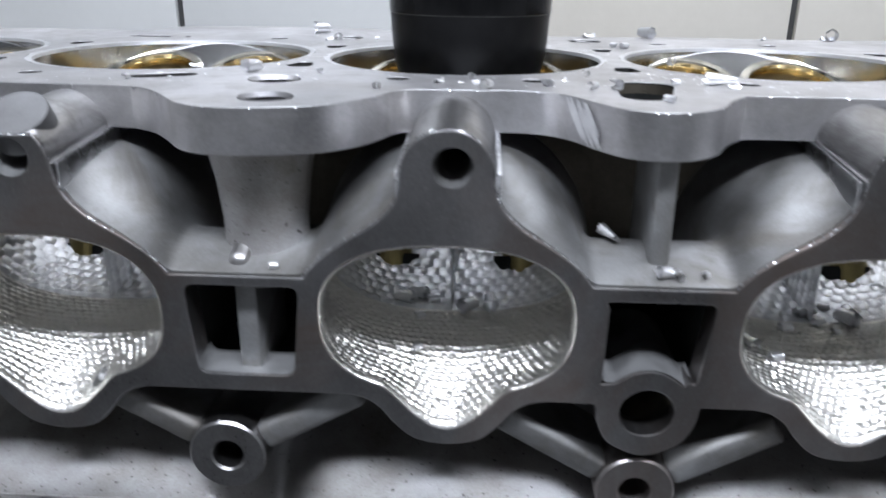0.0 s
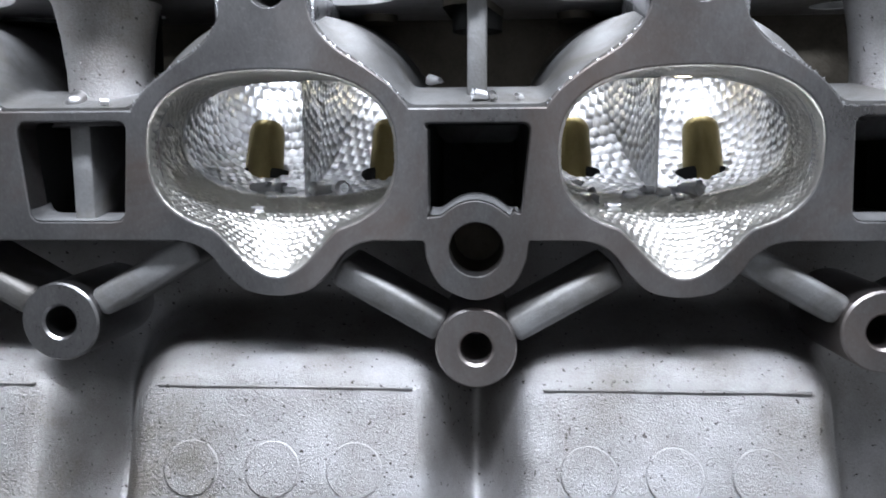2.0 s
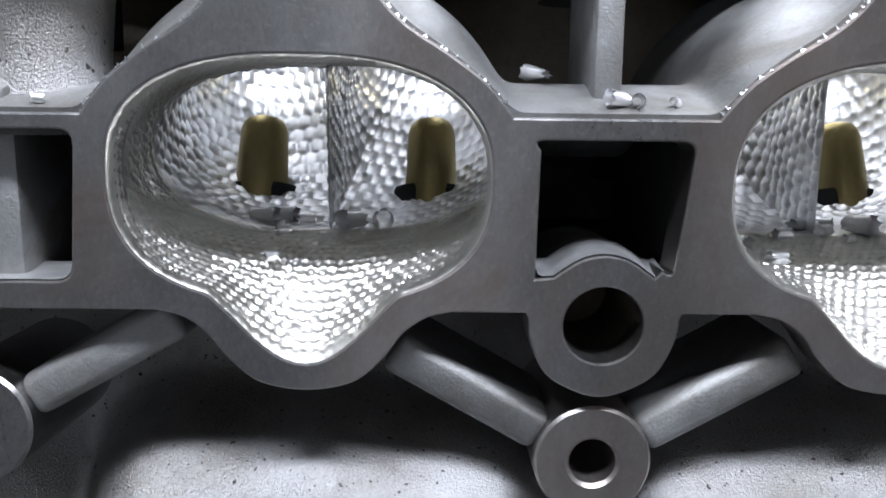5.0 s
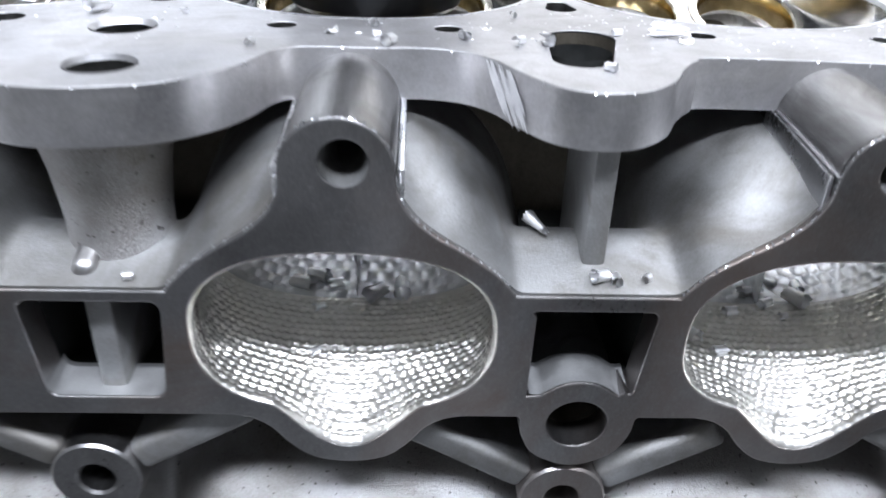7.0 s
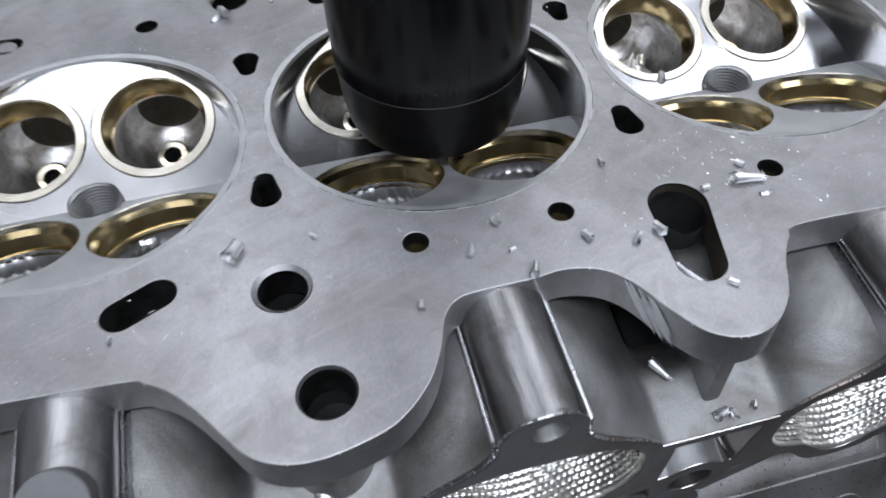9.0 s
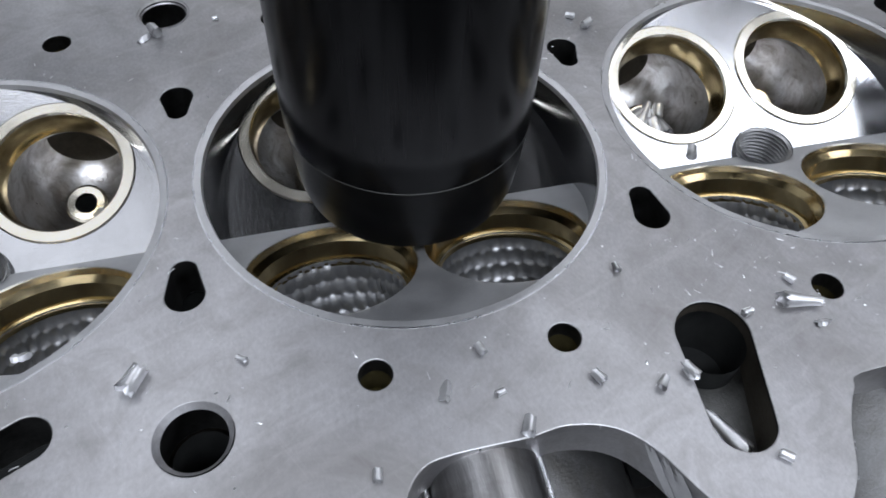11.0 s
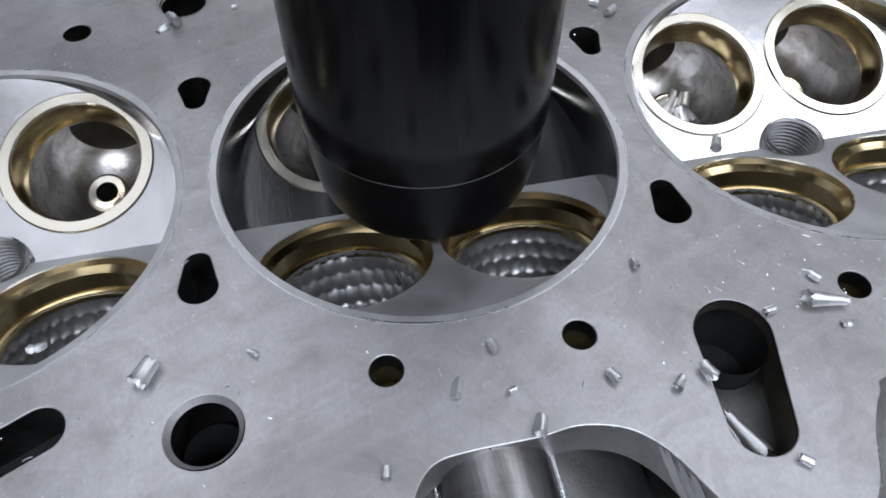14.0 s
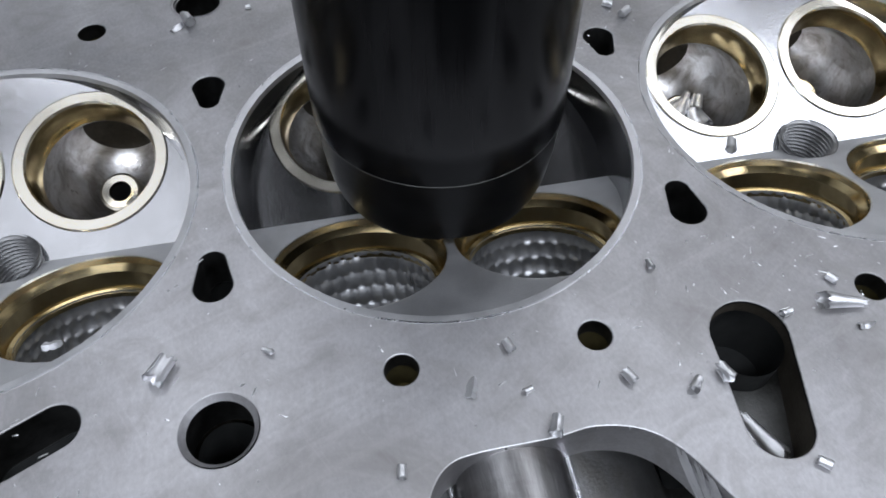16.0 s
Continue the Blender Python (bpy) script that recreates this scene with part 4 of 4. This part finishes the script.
# closing faces of the casting
part("end_wall", box(-0.25, -0.07, -0.03, -0.245, 0.083, D - DECK_T), cast_mat, head)
part("end_wall", box(0.195, -0.07, -0.03, 0.2, 0.083, D - DECK_T), cast_mat, head)
part("back_wall", box(-0.245, 0.078, -0.03, 0.195, 0.083, D - DECK_T), cast_mat, head)
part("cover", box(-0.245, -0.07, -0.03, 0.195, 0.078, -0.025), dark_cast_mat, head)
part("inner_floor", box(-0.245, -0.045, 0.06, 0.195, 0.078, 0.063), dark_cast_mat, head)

# ---- the milling tool ----
tool = thing("milling_spindle", "glossy black cylindrical tool holder lowered into a combustion chamber", "machine tool", (0.0014, 0.0005, 0))
TB = 0.1343
part("holder", lathe([(0.0257, TB + 0.0200), (0.0258, TB + 0.0206), (0.0260, TB + 0.03), (0.0264, 0.24)], 72), tool_mat, tool, "black polished steel body", None, 30)
part("nose_ring", cap(lathe([(0.0257, TB + 0.0197), (0.0255, TB + 0.0190), (0.0250, TB + 0.011), (0.0241, TB + 0.004), (0.0233, TB + 0.0014), (0.0220, TB + 0.0002), (0.0200, TB)], 72), True, 72), nose_mat, tool, "tapered dull black nose ring", None, 30)
part("seam", lathe([(0.0252, TB + 0.0195), (0.02575, TB + 0.01978), (0.02575, TB + 0.01990), (0.0252, TB + 0.0202)], 72), hole_mat, tool, "thin bright seam ring", None, 30)
part("spindle", cap(lathe([(0.0264, 0.24), (0.0300, 0.242), (0.0310, 0.245), (0.033, 0.45), (0.060, 0.47), (0.064, 0.48), (0.064, Z1)], 48), True, 48), tool_mat, tool)


# ---- chips from the cutter ----
def curl(r, length, turns, taper=1.0, seed=0):
    """A rolled chip: a ribbon wound round x, with ragged ends."""
    rnd = random.Random(seed)
    n, k = 22, 7
    rag = [rnd.uniform(-0.12, 0.12) * length for _ in range(n)]
    out, inn = [], []
    for i in range(n):
        a = turns * 2 * math.pi * i / (n - 1)
        ro, ri = [], []
        for j in range(k):
            f = j / (k - 1)
            rr = r * (1 + 0.22 * i / n) * (1 - (1 - taper) * f) * (1 + 0.05 * math.sin(5 * f + seed))
            x = (f - 0.5) * length + rag[i] * (f - 0.5) * 2
            ro.append((x, rr * math.cos(a), rr * math.sin(a)))
            ri.append((x, (rr - 0.00018) * math.cos(a), (rr - 0.00018) * math.sin(a)))
        out.append(ro)
        inn.append(ri)
    me = grid_mesh(np.array(out + inn[::-1]), closed_u=True)
    return smooth(me, True, 40)


def shard(length, seed):
    """A crumpled flake with a ridge along it."""
    rnd = random.Random(seed)
    v = []
    for i in range(7):
        f = i / 6
        w = 0.28 * length * (0.35 + 0.65 * math.sin(math.pi * min(1, 0.15 + 0.8 * f))) * rnd.uniform(0.7, 1.2)
        z = 0.0002 + 0.14 * length * abs(math.sin(3.1 * f + seed))
        v.append([((f - 0.5) * length, -w, z * rnd.uniform(0.2, 0.8)), ((f - 0.5) * length, -w * 0.2, z + 0.12 * length), ((f - 0.5) * length, w * 0.4, z * 0.6 + 0.05 * length), ((f - 0.5) * length, w, z * rnd.uniform(0.1, 0.6))])
    top = np.array(v)
    low = top - np.array((0, 0, 0.0002))
    me = grid_mesh(np.concatenate([top, low[::-1]]), closed_u=True)
    return smooth(me, True, 25)


CHIPS = [curl(0.0011, 0.0032, 1.1, 1.0, 1), curl(0.0009, 0.0024, 0.8, 0.8, 2), curl(0.0016, 0.0045, 1.2, 0.75, 3), curl(0.0007, 0.0018, 0.7, 1.0, 4), shard(0.0045, 5), shard(0.0032, 6), curl(0.0014, 0.0070, 1.0, 0.5, 7)]
CHIP_R = [0.0011, 0.0009, 0.0016, 0.0007, 0.0, 0.0, 0.0013]
chip_no = random.Random(11)


def chip(kind, x, y, z, turn, size=1.0, tip=0.0, where="the deck"):
    shape = ("curled", "small rolled", "thick rolled", "tiny rolled", "crumpled", "flaky", "long pointed")[kind]
    ob = finish("metal_chip", CHIPS[kind], chip_mat)
    ob.matrix_basis = Matrix.Translation((x, y, z + CHIP_R[kind] * size * 1.1)) @ Euler((chip_no.uniform(-0.6, 0.6) if kind not in (4, 5) else 0, tip, turn)).to_matrix().to_4x4() @ Matrix.Scale(size, 4)
    return tagged(ob, f"{shape} bright aluminium chip on {where}", "metal chip", "milling chips")


BIG = [(-0.0568, -0.0457), (-0.0045, -0.0591), (0.0336, -0.0661), (0.0392, -0.0651), (0.0669, -0.0559), (-0.0553, 0.0542), (0.0638, -0.0133), (-0.0763, -0.0358), (-0.0525, 0.0560)]
SMALL = [(-0.0386, -0.0450), (0.0049, -0.0615), (0.0037, -0.0523), (0.0228, -0.0624), (0.0557, -0.0556), (0.0484, -0.0835), (0.0349, -0.0401), (-0.0188, -0.0716), (0.0677, -0.0501), (-0.0374, 0.0591), (0.0543, 0.0418), (0.0574, 0.0374)]
EARLY = [(0.0078, -0.0689), (-0.0847, -0.0628)]
FAR = [(0.0499, 0.0914), (0.0737, 0.1343), (0.1225, 0.1169), (0.1488, 0.1419), (0.1501, 0.1159), (-0.0644, 0.1247), (0.0691, -0.0607)]
for i, (x, y) in enumerate(BIG):
    chip((2, 4, 1, 1, 6, 5, 2, 4, 2)[i], x, y, D, (1.0, 1.2, 0.8, 1.9, -0.3, 0.8, 1.1, 0.1, 2.0)[i], (1.05, 0.9, 1.0, 1.3, 1.1, 1.2, 0.7, 0.8, 0.8)[i])
for i, (x, y) in enumerate(SMALL):
    chip(chip_no.choice((0, 1, 3, 3, 0)), x, y, D, chip_no.uniform(0, 3.1), chip_no.uniform(0.55, 0.9))
for i, (x, y) in enumerate(EARLY):
    chip((2, 1)[i], x, y, D, chip_no.uniform(0, 3.1), 0.7)
for i, (x, y) in enumerate(FAR):
    chip((4, 2, 5, 4, 2, 2, 4)[i], x, min(y, 0.083), D, chip_no.uniform(0, 3.1), 1.4 if i < 6 else 0.7)
# long rolled chip in the pocket
chip(6, 0.0446, -0.0745, pocket_z(-0.0745), 1.95, 1.4, -0.05, "the floor of the long pocket")
# on the ledges of the valleys
for kind, x, y, turn, size in ((6, 0.0375, -0.0835, -1.1, 0.9), (2, 0.0487, -0.0965, 0.4, 0.75), (1, 0.0515, -0.0970, 1.4, 1.1), (3, 0.0575, -0.0962, 0.9, 1.0), (3, -0.0395, -0.0975, 0.3, 1.0)):
    chip(kind, x, y, float(skin_z(np.array([x]), np.array([y]))[0]), turn, size, 0.1, "a ledge of the casting")
# caught in the exhaust bowl
for i in range(10):
    m = axis_pose(P, -EX_X, EX_Y, 1) @ Matrix.Translation((-0.0062 + 0.0022 * (i % 5), -0.0050 + 0.0042 * (i // 5), -0.0180 - 0.0005 * (i % 3)))
    p = m.translation
    chip((0, 6, 1)[i % 3], p.x, p.y, p.z, 1.0 + chip_no.uniform(-0.5, 0.5), 1.35, chip_no.uniform(-0.3, 0.3), "the bowl of an exhaust port")
for i in range(4):
    p = (axis_pose(-P, EX_X, EX_Y, 1) @ Matrix.Translation((0.0045 + 0.0024 * (i % 3), -0.0085 + 0.0022 * (i // 2), -0.0175 + 0.0006 * i))).translation
    chip((1, 0, 3, 1)[i], p.x, p.y, p.z, 0.6 + 0.9 * i, 1.0, 0.2 * i, "the bowl of an exhaust port")
# on the floors of the ports
for c, spots in ((0.0, ((-0.0135, -0.062), (-0.0085, -0.070), (-0.0100, -0.058), (-0.0055, -0.061), (0.0045, -0.066), (0.0105, -0.064), (-0.0080, -0.084))), (P, ((0.0, -0.062), (-0.008, -0.070), (0.0015, -0.067), (0.0045, -0.071), (-0.020, -0.078), (-0.018, -0.066), (0.009, -0.066), (0.012, -0.060), (-0.0145, -0.083), (0.006, -0.058), (-0.022, -0.060)))):
    for x, y in spots:
        e = min(max((y - FY) / (-0.066 - FY), 0), 1)
        chip(chip_no.choice((0, 1, 2, 2, 6)), c + x, y, MZ + 0.0045 * e - 0.0181 + 0.0015 * e, chip_no.uniform(0, 3.1), chip_no.uniform(0.8, 1.2), 0, "the floor of an intake port")

# fine swarf scattered over the deck
rnd = random.Random(5)
verts, faces = [], []
for i in range(200):
    for _ in range(30):
        x, y = (rnd.gauss(0.075, 0.03), rnd.gauss(-0.05, 0.012)) if i < 80 else (rnd.uniform(-0.12, 0.14), rnd.uniform(-0.092, 0.05))
        inside = -0.14 < x < 0.15 and y > -0.069
        clear = all(math.hypot(x - c, y) > BORE + 0.003 for c in CYL) and math.hypot(x - 0.0475, y + 0.0583) > 0.009 and math.hypot(x - 0.0447, y + 0.0758) > 0.008 and math.hypot(x + 0.0475, y + 0.0581) > 0.008
        if inside and clear:
            break
    else:
        continue
    ln, w, a = rnd.choice((0.0002, 0.00025, 0.0003, 0.0005, 0.0009)), rnd.uniform(0.00008, 0.0002), rnd.uniform(0, math.pi)
    ca, sa, h = math.cos(a), math.sin(a), rnd.uniform(0.0001, 0.0003)
    n0 = len(verts)
    for px, py, pz in ((-ln, -w, 0), (ln, -w * 0.4, 0), (ln * 0.8, w, 0), (-ln * 0.7, w, 0), (0.1 * ln, 0, h)):
        verts.append((x + px * ca - py * sa, y + px * sa + py * ca, D + 0.00002 + pz))
    faces += [(n0, n0 + 1, n0 + 4), (n0 + 1, n0 + 2, n0 + 4), (n0 + 2, n0 + 3, n0 + 4), (n0 + 3, n0, n0 + 4), (n0 + 3, n0 + 2, n0 + 1, n0)]
tagged(finish("swarf", mesh_of(verts, faces), chip_mat), "fine bright aluminium swarf scattered over the deck", "swarf", kind="stuff")
